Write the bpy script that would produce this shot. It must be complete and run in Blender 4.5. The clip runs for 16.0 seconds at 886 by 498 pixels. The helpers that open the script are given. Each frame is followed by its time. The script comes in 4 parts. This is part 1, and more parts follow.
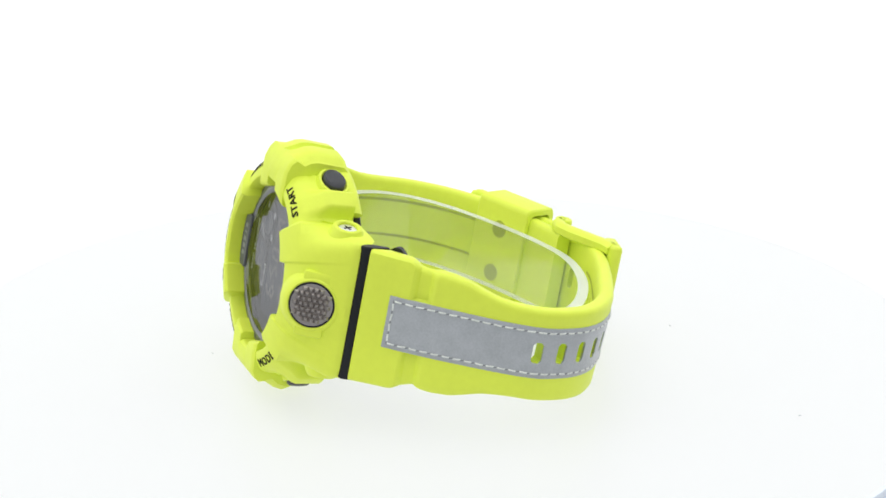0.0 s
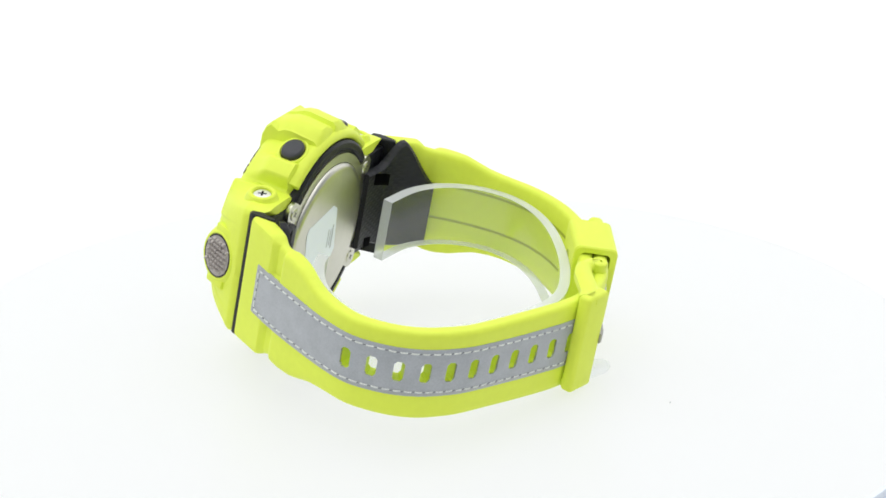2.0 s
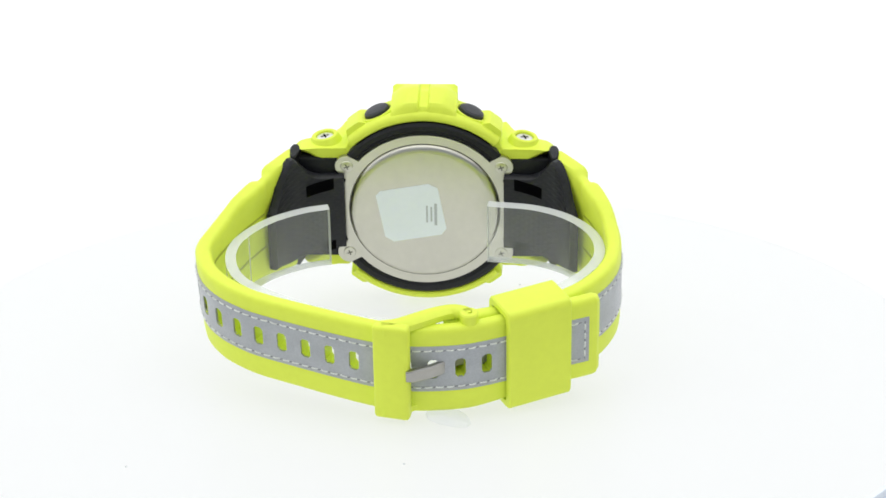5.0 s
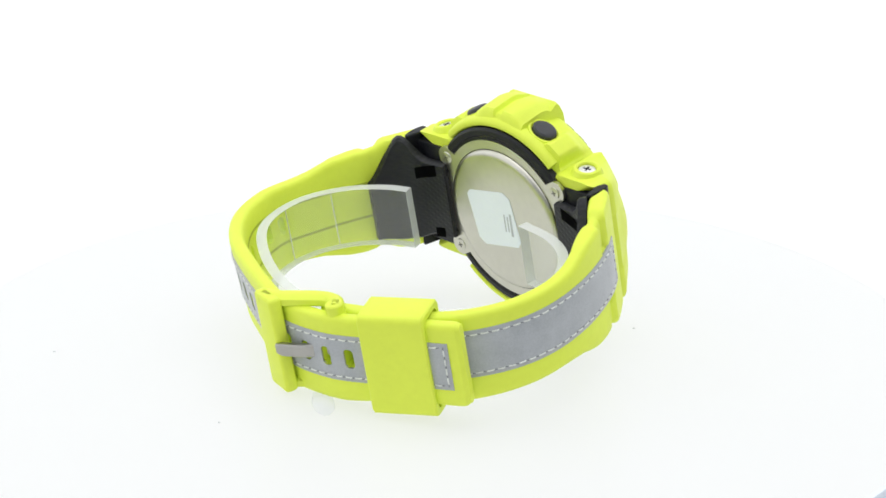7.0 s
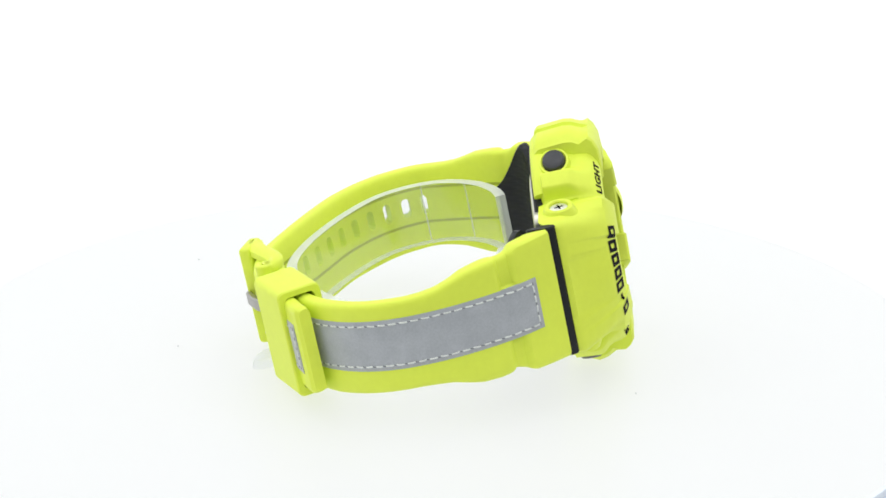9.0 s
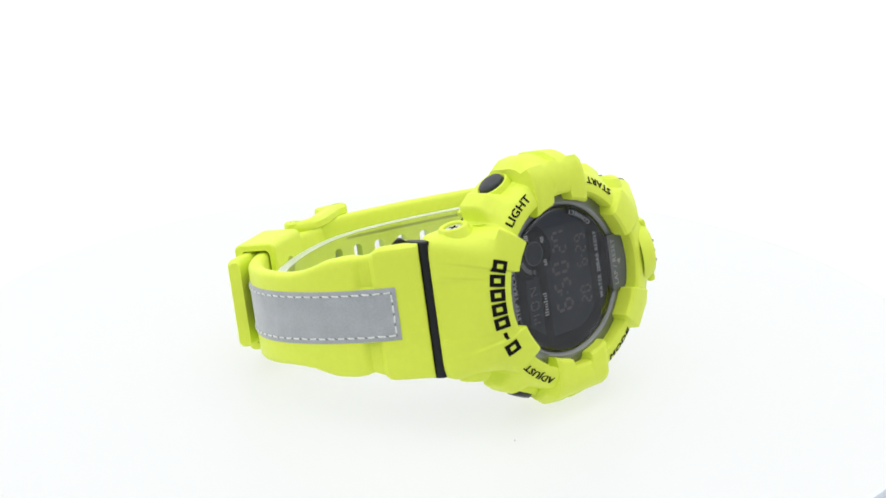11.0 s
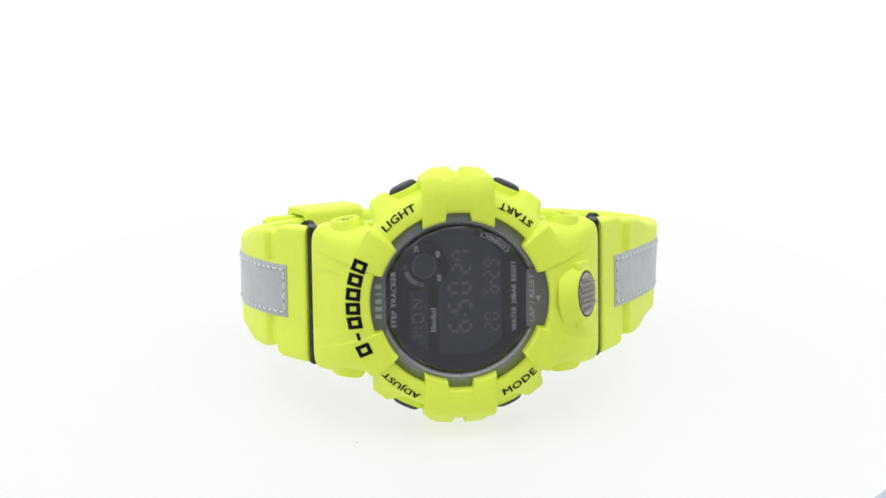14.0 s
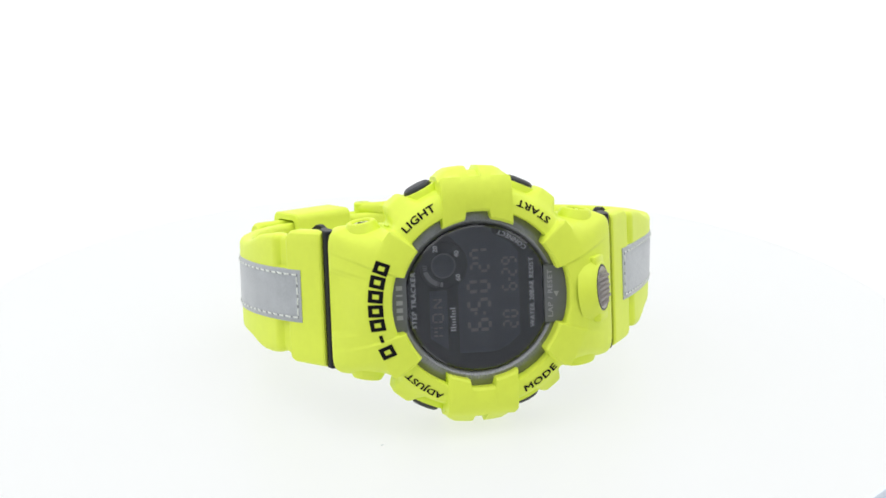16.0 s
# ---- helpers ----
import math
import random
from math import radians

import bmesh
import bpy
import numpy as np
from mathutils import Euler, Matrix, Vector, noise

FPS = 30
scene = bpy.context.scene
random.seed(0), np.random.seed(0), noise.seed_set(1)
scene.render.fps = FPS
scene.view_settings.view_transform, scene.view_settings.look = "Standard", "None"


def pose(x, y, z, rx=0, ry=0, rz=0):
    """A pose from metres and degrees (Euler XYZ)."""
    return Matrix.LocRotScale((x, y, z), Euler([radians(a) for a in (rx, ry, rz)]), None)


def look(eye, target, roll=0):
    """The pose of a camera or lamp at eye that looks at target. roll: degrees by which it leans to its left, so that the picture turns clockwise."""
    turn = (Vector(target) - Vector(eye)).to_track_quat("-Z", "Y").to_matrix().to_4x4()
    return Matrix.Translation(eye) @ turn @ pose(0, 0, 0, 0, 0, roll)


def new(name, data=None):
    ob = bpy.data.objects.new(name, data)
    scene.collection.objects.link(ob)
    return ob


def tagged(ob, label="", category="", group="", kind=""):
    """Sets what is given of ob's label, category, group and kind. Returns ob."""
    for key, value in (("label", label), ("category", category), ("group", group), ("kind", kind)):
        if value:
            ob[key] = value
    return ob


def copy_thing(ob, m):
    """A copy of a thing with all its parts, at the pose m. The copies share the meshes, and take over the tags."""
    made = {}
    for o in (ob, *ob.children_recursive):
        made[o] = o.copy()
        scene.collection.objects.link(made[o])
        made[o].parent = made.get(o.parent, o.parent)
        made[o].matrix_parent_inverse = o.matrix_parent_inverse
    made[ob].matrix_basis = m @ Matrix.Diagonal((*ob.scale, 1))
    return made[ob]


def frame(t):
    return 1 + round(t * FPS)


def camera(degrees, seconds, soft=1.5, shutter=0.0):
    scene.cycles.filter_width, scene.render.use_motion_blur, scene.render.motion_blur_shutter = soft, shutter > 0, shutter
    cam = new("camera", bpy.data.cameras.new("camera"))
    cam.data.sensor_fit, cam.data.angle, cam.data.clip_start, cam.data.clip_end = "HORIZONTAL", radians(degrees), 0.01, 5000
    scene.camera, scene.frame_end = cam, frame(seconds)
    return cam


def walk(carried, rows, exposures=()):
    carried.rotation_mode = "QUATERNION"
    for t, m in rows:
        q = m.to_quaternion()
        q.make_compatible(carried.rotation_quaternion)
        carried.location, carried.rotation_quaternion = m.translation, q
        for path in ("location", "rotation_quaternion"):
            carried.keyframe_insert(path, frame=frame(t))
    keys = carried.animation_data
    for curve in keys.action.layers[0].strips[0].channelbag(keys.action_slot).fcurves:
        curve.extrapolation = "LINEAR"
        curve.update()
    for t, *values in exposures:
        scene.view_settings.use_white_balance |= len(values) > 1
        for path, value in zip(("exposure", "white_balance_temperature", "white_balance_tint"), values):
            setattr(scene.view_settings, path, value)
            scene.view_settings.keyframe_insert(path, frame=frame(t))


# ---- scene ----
MM = 0.001
FLOOR = 22.8          # height of the turntable's axis origin over its top, mm

# ---------------------------------------------------------------- camera
cam = camera(19.49, 16.0, soft=1.6)
EYE = Vector((0.0, -0.46478, (169.295 + FLOOR) * MM))
PITCH, YAW = radians(20.076), radians(0.2785)
AHEAD = Vector((math.sin(YAW) * math.cos(PITCH), math.cos(YAW) * math.cos(PITCH), -math.sin(PITCH)))
CAM_POSE = look(EYE, EYE + AHEAD, -0.139)
walk(cam, [(0.0, CAM_POSE), (16.0, CAM_POSE)])

# ---------------------------------------------------------------- world and lights
world = bpy.data.worlds.new("studio")
scene.world = world
world.use_nodes = True
wn = world.node_tree.nodes
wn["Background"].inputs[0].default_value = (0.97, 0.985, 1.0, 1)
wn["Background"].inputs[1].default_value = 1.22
scene.view_settings.exposure = 0.0


def area_fill(name, eye, target, sx, sy, power):
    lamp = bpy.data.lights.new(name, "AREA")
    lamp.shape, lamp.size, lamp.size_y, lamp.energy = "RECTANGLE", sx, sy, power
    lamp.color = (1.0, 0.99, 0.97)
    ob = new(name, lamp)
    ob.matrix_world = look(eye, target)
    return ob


# Unseen overhead fill, added to brighten the upward faces.
area_fill("overhead_fill", (0.0, 0.05, 0.75), (0, 0, 0), 0.9, 0.7, 1.5)


# ---------------------------------------------------------------- materials
def material(name, color, rough=0.5, metal=0.0, grain=0.0, grain_scale=900.0, bump=0.0, bump_scale=1500.0,
             spec=0.5, emit=0.0, coat=0.0):
    m = bpy.data.materials.new(name)
    m.use_nodes = True
    nt = m.node_tree
    b = nt.nodes["Principled BSDF"]
    b.inputs["Base Color"].default_value = (*color, 1)
    b.inputs["Roughness"].default_value = rough
    b.inputs["Metallic"].default_value = metal
    b.inputs["Specular IOR Level"].default_value = spec
    b.inputs["Coat Weight"].default_value = coat
    co = nt.nodes.new("ShaderNodeTexCoord")
    if grain:
        n1 = nt.nodes.new("ShaderNodeTexNoise")
        n1.inputs["Scale"].default_value = grain_scale
        n1.inputs["Detail"].default_value = 4
        n2 = nt.nodes.new("ShaderNodeTexNoise")
        n2.inputs["Scale"].default_value = grain_scale / 9
        n2.inputs["Detail"].default_value = 2
        mixv = nt.nodes.new("ShaderNodeMath")
        mixv.operation = "MULTIPLY_ADD"
        mixv.inputs[1].default_value = 0.5
        half = nt.nodes.new("ShaderNodeMath")
        half.operation = "MULTIPLY"
        half.inputs[1].default_value = 0.5
        ramp = nt.nodes.new("ShaderNodeValToRGB")
        ramp.color_ramp.elements[0].position, ramp.color_ramp.elements[1].position = 0.3, 0.7
        ramp.color_ramp.elements[0].color = (*[c * (1 - grain) for c in color], 1)
        ramp.color_ramp.elements[1].color = (*[min(1, c * (1 + grain)) for c in color], 1)
        for n in (n1, n2):
            nt.links.new(co.outputs["Object"], n.inputs["Vector"])
        nt.links.new(n2.outputs["Fac"], half.inputs[0])
        nt.links.new(n1.outputs["Fac"], mixv.inputs[0])
        nt.links.new(half.outputs[0], mixv.inputs[2])
        nt.links.new(mixv.outputs[0], ramp.inputs[0])
        nt.links.new(ramp.outputs[0], b.inputs["Base Color"])
    if bump:
        n3 = nt.nodes.new("ShaderNodeTexNoise")
        n3.inputs["Scale"].default_value = bump_scale
        n3.inputs["Detail"].default_value = 3
        bp = nt.nodes.new("ShaderNodeBump")
        bp.inputs["Strength"].default_value = bump
        bp.inputs["Distance"].default_value = 0.0002
        nt.links.new(co.outputs["Object"], n3.inputs["Vector"])
        nt.links.new(n3.outputs["Fac"], bp.inputs["Height"])
        nt.links.new(bp.outputs[0], b.inputs["Normal"])
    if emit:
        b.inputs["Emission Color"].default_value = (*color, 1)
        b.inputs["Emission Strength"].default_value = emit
    return m


def clear(name, ior, tint, rough=0.0, haze=0.0, gloss=0.0):
    """A thin clear solid: what lies behind, a Fresnel gloss, and some milky haze."""
    m = bpy.data.materials.new(name)
    m.use_nodes = True
    nt = m.node_tree
    nt.nodes.remove(nt.nodes["Principled BSDF"])
    tr, gl = nt.nodes.new("ShaderNodeBsdfTransparent"), nt.nodes.new("ShaderNodeBsdfGlossy")
    di, fr = nt.nodes.new("ShaderNodeBsdfDiffuse"), nt.nodes.new("ShaderNodeFresnel")
    m1, m2 = nt.nodes.new("ShaderNodeMixShader"), nt.nodes.new("ShaderNodeMixShader")
    tr.inputs["Color"].default_value = (*tint, 1)
    gl.inputs["Roughness"].default_value = rough
    di.inputs["Color"].default_value = (0.93, 0.95, 0.94, 1)
    fr.inputs["IOR"].default_value = ior
    m1.inputs["Fac"].default_value = haze
    nt.links.new(tr.outputs[0], m1.inputs[1])
    nt.links.new(di.outputs[0], m1.inputs[2])
    if gloss:
        m2.inputs["Fac"].default_value = gloss
    else:
        nt.links.new(fr.outputs[0], m2.inputs["Fac"])
    nt.links.new(m1.outputs[0], m2.inputs[1])
    nt.links.new(gl.outputs[0], m2.inputs[2])
    nt.links.new(m2.outputs[0], nt.nodes["Material Output"].inputs["Surface"])
    return m


M_YELLOW = material("lime_resin", (0.76, 0.885, 0.080), 0.48, grain=0.03, grain_scale=700, bump=0.12, bump_scale=2600, spec=0.35)
M_BLACK = material("black_resin", (0.011, 0.012, 0.015), 0.42, grain=0.2, grain_scale=900, bump=0.3, bump_scale=2400, spec=0.28)
M_LINING = material("charcoal_resin", (0.017, 0.018, 0.022), 0.42, grain=0.2, grain_scale=900, bump=0.4, bump_scale=1800, spec=0.3)


def emboss(m, period):
    """A fine net of crossed grooves, pressed into a moulded surface."""
    nt = m.node_tree
    b = nt.nodes["Principled BSDF"]
    co = nt.nodes.new("ShaderNodeTexCoord")
    waves = []
    for turn in (35, -35):
        mp, wv = nt.nodes.new("ShaderNodeMapping"), nt.nodes.new("ShaderNodeTexWave")
        mp.inputs["Rotation"].default_value = (0, radians(turn), 0)
        wv.bands_direction = "Z"
        wv.inputs["Scale"].default_value = 0.314 / period
        nt.links.new(co.outputs["Object"], mp.inputs["Vector"])
        nt.links.new(mp.outputs[0], wv.inputs["Vector"])
        waves.append(wv)
    low, bp = nt.nodes.new("ShaderNodeMath"), nt.nodes.new("ShaderNodeBump")
    low.operation = "MINIMUM"
    bp.inputs["Strength"].default_value = 0.35
    bp.inputs["Distance"].default_value = 0.00015
    for k, wv in enumerate(waves):
        nt.links.new(wv.outputs["Fac"], low.inputs[k])
    nt.links.new(low.outputs[0], bp.inputs["Height"])
    nt.links.new(bp.outputs[0], b.inputs["Normal"])


emboss(M_LINING, 0.0011)
M_BUTTON = material("charcoal_button", (0.030, 0.032, 0.038), 0.42, grain=0.15, bump=0.1)
M_STEEL = material("brushed_steel", (0.62, 0.61, 0.535), 0.29, metal=1.0, grain=0.05, grain_scale=500, bump=0.05, bump_scale=4000)
M_SCREW = material("polished_screw", (0.92, 0.915, 0.90), 0.34, metal=1.0, grain=0.05)
# Darker steel for the back screws' crosses, recess shade put into the colour.
M_CROSS = material("shaded_cross_slot", (0.16, 0.155, 0.14), 0.5, metal=0.6, grain=0.1)
# Near-black that stands in for the shade inside slots and grooves.
M_SLOT = material("recess_shade_black", (0.0015, 0.0015, 0.002), 0.8, spec=0.03)
M_KNURL = material("gunmetal_knurl", (0.42, 0.385, 0.36), 0.40, metal=0.85, grain=0.12, grain_scale=1500)
M_PRONG = material("satin_prong", (0.40, 0.39, 0.37), 0.38, metal=1.0, grain=0.06, bump=0.05)
M_CLOTH = material("reflective_grey_fabric", (0.42, 0.44, 0.455), 0.55, grain=0.13, grain_scale=2600, bump=0.35, bump_scale=5200, spec=0.3)
M_CLOTH.node_tree.nodes["Principled BSDF"].inputs["Sheen Weight"].default_value = 0.6
M_CLOTH.node_tree.nodes["Principled BSDF"].inputs["Sheen Roughness"].default_value = 0.4
M_THREAD = material("pale_grey_thread", (0.74, 0.77, 0.72), 0.7, grain=0.2, grain_scale=3000)
M_PIT = material("needle_hole_shade_grey", (0.24, 0.25, 0.25), 0.8, grain=0.2)
M_SEAM = material("groove_shade_olive", (0.44, 0.52, 0.045), 0.7, grain=0.15)
M_PRINT = material("black_print", (0.005, 0.005, 0.006), 0.6, grain=0.1, spec=0.12)
M_PALE = material("pale_print", (0.88, 0.89, 0.91), 0.5, grain=0.05)
M_DIM = material("dim_print", (0.33, 0.335, 0.345), 0.5, grain=0.05)
M_DIAL = material("black_dial", (0.006, 0.007, 0.009), 0.4, grain=0.1, spec=0.02)
M_LCD = material("negative_display", (0.068, 0.077, 0.098), 0.35, grain=0.05, grain_scale=400, spec=0.03)
M_SEGMENT = material("lit_segments", (0.25, 0.222, 0.22), 0.4, grain=0.05)
M_RING = material("grey_metal_ring", (0.26, 0.265, 0.275), 0.34, metal=0.7, grain=0.08, grain_scale=1800)
M_PLATE = material("grey_brand_plate", (0.135, 0.138, 0.148), 0.5, metal=0.0, grain=0.05)
M_STICKER = material("white_label", (0.86, 0.92, 1.0), 0.45, grain=0.02)
M_FAINT = material("faint_label_ink", (0.50, 0.53, 0.57), 0.5, grain=0.05)
M_DIM_RING = material("dim_ring", (0.17, 0.175, 0.185), 0.4, grain=0.05)
M_GLASS = clear("mineral_glass", 1.82, (1, 1, 1), 0.01)
M_ACRYLIC = clear("clear_acrylic", 1.45, (0.985, 0.993, 0.985), 0.03, 0.03, 0.045)
# White haze mixed into the cut edges stands in for their highlights.
M_EDGE = clear("hazed_acrylic_edge", 1.45, (0.95, 0.96, 0.95), 0.2, 0.40, 0.08)
M_PUTTY = clear("clear_putty", 1.4, (0.97, 0.98, 0.98), 0.2, 0.08, 0.03)
# Glow set into the platter's material washes out the shadow under the watch.
M_TABLE = material("glowing_white_turntable", (0.225, 0.2285, 0.2285), 0.4, grain=0.012, grain_scale=30, spec=0.12, emit=2.93)
# Slight glow added to whiten the paper; no lamp stands behind it.
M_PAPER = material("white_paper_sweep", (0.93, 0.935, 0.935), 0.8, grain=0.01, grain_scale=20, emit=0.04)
M_FLOOR = material("pale_studio_floor", (0.72, 0.73, 0.74), 0.7, grain=0.03, grain_scale=8)
M_WALL = material("grey_flag_wall", (0.35, 0.365, 0.40), 0.8, grain=0.04, grain_scale=6)
M_DESK = material("pale_desk", (0.42, 0.43, 0.45), 0.95, spec=0.0, grain=0.1, grain_scale=40)
M_SPECK = material("grey_speck", (0.70, 0.72, 0.73), 0.8, grain=0.2)


# ---------------------------------------------------------------- mesh helpers
def finish(name, bm, mat, sharp=32):
    bmesh.ops.recalc_face_normals(bm, faces=bm.faces[:])
    me = bpy.data.meshes.new(name)
    for v in bm.verts:
        v.co *= MM
    bm.to_mesh(me)
    bm.free()
    me.materials.append(mat)
    me.polygons.foreach_set("use_smooth", [True] * len(me.polygons))
    me.set_sharp_from_angle(angle=radians(sharp))
    return me


def part(name, bm, mat, parent, label="", sharp=32):
    ob = new(name, finish(name, bm, mat, sharp))
    ob.parent = parent
    if label:
        ob["label"] = label
    return ob


def basis(axis, hint=(0, 0, 1)):
    n = Vector(axis).normalized()
    h = Vector(hint)
    if abs(n.dot(h)) > 0.95:
        h = Vector((1, 0, 0))
    u = h.cross(n).normalized()
    return u, n.cross(u), n


def lathe(bm, prof, center, axis, n=40, su=1.0, sv=1.0, close=False, hint=(0, 0, 1)):
    """Rings of (radius, height) turned round an axis."""
    u, v, w = basis(axis, hint)
    c = Vector(center)
    rings = []
    for r, h in prof:
        if r == 0:
            rings.append([bm.verts.new(c + w * h)])
        else:
            rings.append([bm.verts.new(c + w * h + (u * math.cos(a) * su + v * math.sin(a) * sv) * r)
                          for a in (2 * math.pi * k / n for k in range(n))])
    pairs = list(zip(rings, rings[1:])) + ([(rings[-1], rings[0])] if close else [])
    for a, b in pairs:
        for k in range(n):
            j = (k + 1) % n
            if len(a) == 1 and len(b) > 1:
                bm.faces.new((a[0], b[k], b[j]))
            elif len(b) == 1 and len(a) > 1:
                bm.faces.new((a[k], a[j], b[0]))
            elif len(a) > 1:
                bm.faces.new((a[k], a[j], b[j], b[k]))
    return bm


def block(bm, center, ax, ay, az, size, bevel=0.0, seg=2):
    """A bevelled box with its own axes."""
    tmp = bmesh.new()
    bmesh.ops.create_cube(tmp, size=1)
    for v in tmp.verts:
        v.co = Vector((v.co.x * size[0], v.co.y * size[1], v.co.z * size[2]))
    if bevel:
        bmesh.ops.bevel(tmp, geom=tmp.edges[:], offset=bevel, segments=seg, profile=0.5, affect="EDGES")
    ax, ay, az, c = Vector(ax), Vector(ay), Vector(az), Vector(center)
    made = {v: bm.verts.new(c + ax * v.co.x + ay * v.co.y + az * v.co.z) for v in tmp.verts}
    for f in tmp.faces:
        bm.faces.new([made[v] for v in f.verts])
    tmp.free()
    return bm


def prism(bm, pts, lift, depth, place):
    """A flat outline (u, v) with depth; place(u, v, w) gives the point."""
    top = [bm.verts.new(place(u, v, lift)) for u, v in pts]
    low = [bm.verts.new(place(u, v, lift - depth)) for u, v in pts]
    bm.faces.new(top)
    bm.faces.new(low[::-1])
    for k in range(len(pts)):
        j = (k + 1) % len(pts)
        bm.faces.new((top[k], low[k], low[j], top[j]))
    return bm


def smooth(a, b, x):
    t = min(1.0, max(0.0, (x - a) / (b - a)))
    return t * t * (3 - 2 * t)


class Curve:
    """A smooth way through points of the loop's plane, by arc length."""

    def __init__(self, pts, flip, lean=0.0):
        self.lean = lean
        p = [Vector(q) for q in pts]
        p = [p[0] * 2 - p[1]] + p + [p[-1] * 2 - p[-2]]
        out = []
        for k in range(1, len(p) - 2):
            for i in range(24):
                t = i / 24
                a, b, c, d = p[k - 1], p[k], p[k + 1], p[k + 2]
                out.append(0.5 * (2 * b + (c - a) * t + (2 * a - 5 * b + 4 * c - d) * t * t + (3 * b - a - 3 * c + d) * t ** 3))
        out.append(p[-2])
        self.p = np.array([[q.x, q.y] for q in out])
        self.s = np.concatenate([[0], np.cumsum(np.hypot(*np.diff(self.p, axis=0).T))])
        self.length, self.flip = float(self.s[-1]), flip

    def at(self, s):
        return Vector((float(np.interp(s, self.s, self.p[:, 0])), float(np.interp(s, self.s, self.p[:, 1]))))

    def tangent(self, s):
        return (self.at(min(s + 0.6, self.length)) - self.at(max(s - 0.6, 0))).normalized()

    def out(self, s):
        t = self.tangent(s)
        return Vector((-t.y, t.x)) if self.flip else Vector((t.y, -t.x))

    def near(self, x, y):
        return float(self.s[np.argmin((self.p[:, 0] - x) ** 2 + (self.p[:, 1] - y) ** 2)])


def sag(y):
    """The strap hangs a little below the case's middle."""
    return -0.45 - min(0.8, 0.015 * max(0.0, y - 8))


def on_strap(cv, s, z, off):
    p, n = cv.at(s), cv.out(s)
    off += cv.lean * z * smooth(14, 26, s) * (1 - smooth(62, 85, s))
    return Vector((p.x + n.x * off, p.y + n.y * off, z + sag(p.y)))


def sheet(cv, s_lines, z_of, nz, outer, inner, holes=()):
    """A thick band along cv. z_of(s, k): the height of row k; outer/inner(s, k, z): offsets; holes: (column, row) blocks of 3 x 3 cells."""
    bm = bmesh.new()
    ns = len(s_lines)
    A, B = {}, {}
    for i, s in enumerate(s_lines):
        for k in range(nz):
            z = z_of(s, k)
            A[i, k] = bm.verts.new(on_strap(cv, s, z, outer(s, k, z)))
            B[i, k] = bm.verts.new(on_strap(cv, s, z, inner(s, k, z)))
    skip, corner = set(), {}
    for i0, k0 in holes:
        for i in range(3):
            for k in range(3):
                skip.add((i0 + i, k0 + k))
        corner[i0, k0] = ((0, 0), (1, 0), (0, 1))
        corner[i0 + 2, k0] = ((1, 0), (1, 1), (0, 0))
        corner[i0 + 2, k0 + 2] = ((1, 1), (0, 1), (1, 0))
        corner[i0, k0 + 2] = ((0, 1), (0, 0), (1, 1))
    polys = []
    for i in range(ns - 1):
        for k in range(nz - 1):
            if (i, k) in corner:
                polys.append([(i + a, k + b) for a, b in corner[i, k]])
            elif (i, k) not in skip:
                polys.append([(i, k), (i + 1, k), (i + 1, k + 1), (i, k + 1)])
    count = {}
    for q in polys:
        bm.faces.new([A[c] for c in q])
        bm.faces.new([B[c] for c in q[::-1]])
        for a, b in zip(q, q[1:] + q[:1]):
            count.setdefault(frozenset((a, b)), []).append((a, b))
    for e in count.values():
        if len(e) == 1:
            a, b = e[0]
            bm.faces.new((A[b], A[a], B[a], B[b]))
    for v in [v for v in bm.verts if not v.link_faces]:
        bm.verts.remove(v)
    return bm


def letters(string, size, place, spacing=1.0, depth=0.05, wide=1.0, bold=0.03, span=0.0):
    """Solid letters; place(u, v, w) maps the text's plane into the thing's space."""
    cu = bpy.data.curves.new("letters", "FONT")
    cu.body, cu.size, cu.align_x, cu.align_y = string, size, "CENTER", "CENTER"
    cu.space_character = spacing
    cu.resolution_u = 2
    ob = new("letters", cu)
    bpy.context.view_layer.update()
    me = ob.evaluated_get(bpy.context.evaluated_depsgraph_get()).to_mesh()
    if span:
        reach = [v.co.x for v in me.vertices]
        wide = span / (max(reach) - min(reach))
    bm = bmesh.new()
    top = [bm.verts.new((v.co.x * wide, v.co.y, 0)) for v in me.vertices]
    for p in me.polygons:
        try:
            bm.faces.new([top[k] for k in p.vertices])
        except ValueError:
            pass
    bpy.data.objects.remove(ob)
    bpy.data.curves.remove(cu)
    if bold:
        twin = bmesh.ops.duplicate(bm, geom=bm.faces[:])
        for v in twin["geom"]:
            if isinstance(v, bmesh.types.BMVert):
                v.co.x += size * bold
                v.co.y += size * bold * 0.4
                v.co.z += depth * 0.1
    ex = bmesh.ops.extrude_face_region(bm, geom=bm.faces[:])
    for v in ex["geom"]:
        if isinstance(v, bmesh.types.BMVert):
            v.co.z -= depth
    for v in bm.verts:
        v.co = place(v.co.x, v.co.y, v.co.z)
    return bm


def thing(name, label, category, group=""):
    ob = new(name)
    ob.empty_display_size = 0.01
    return tagged(ob, label, category, group)


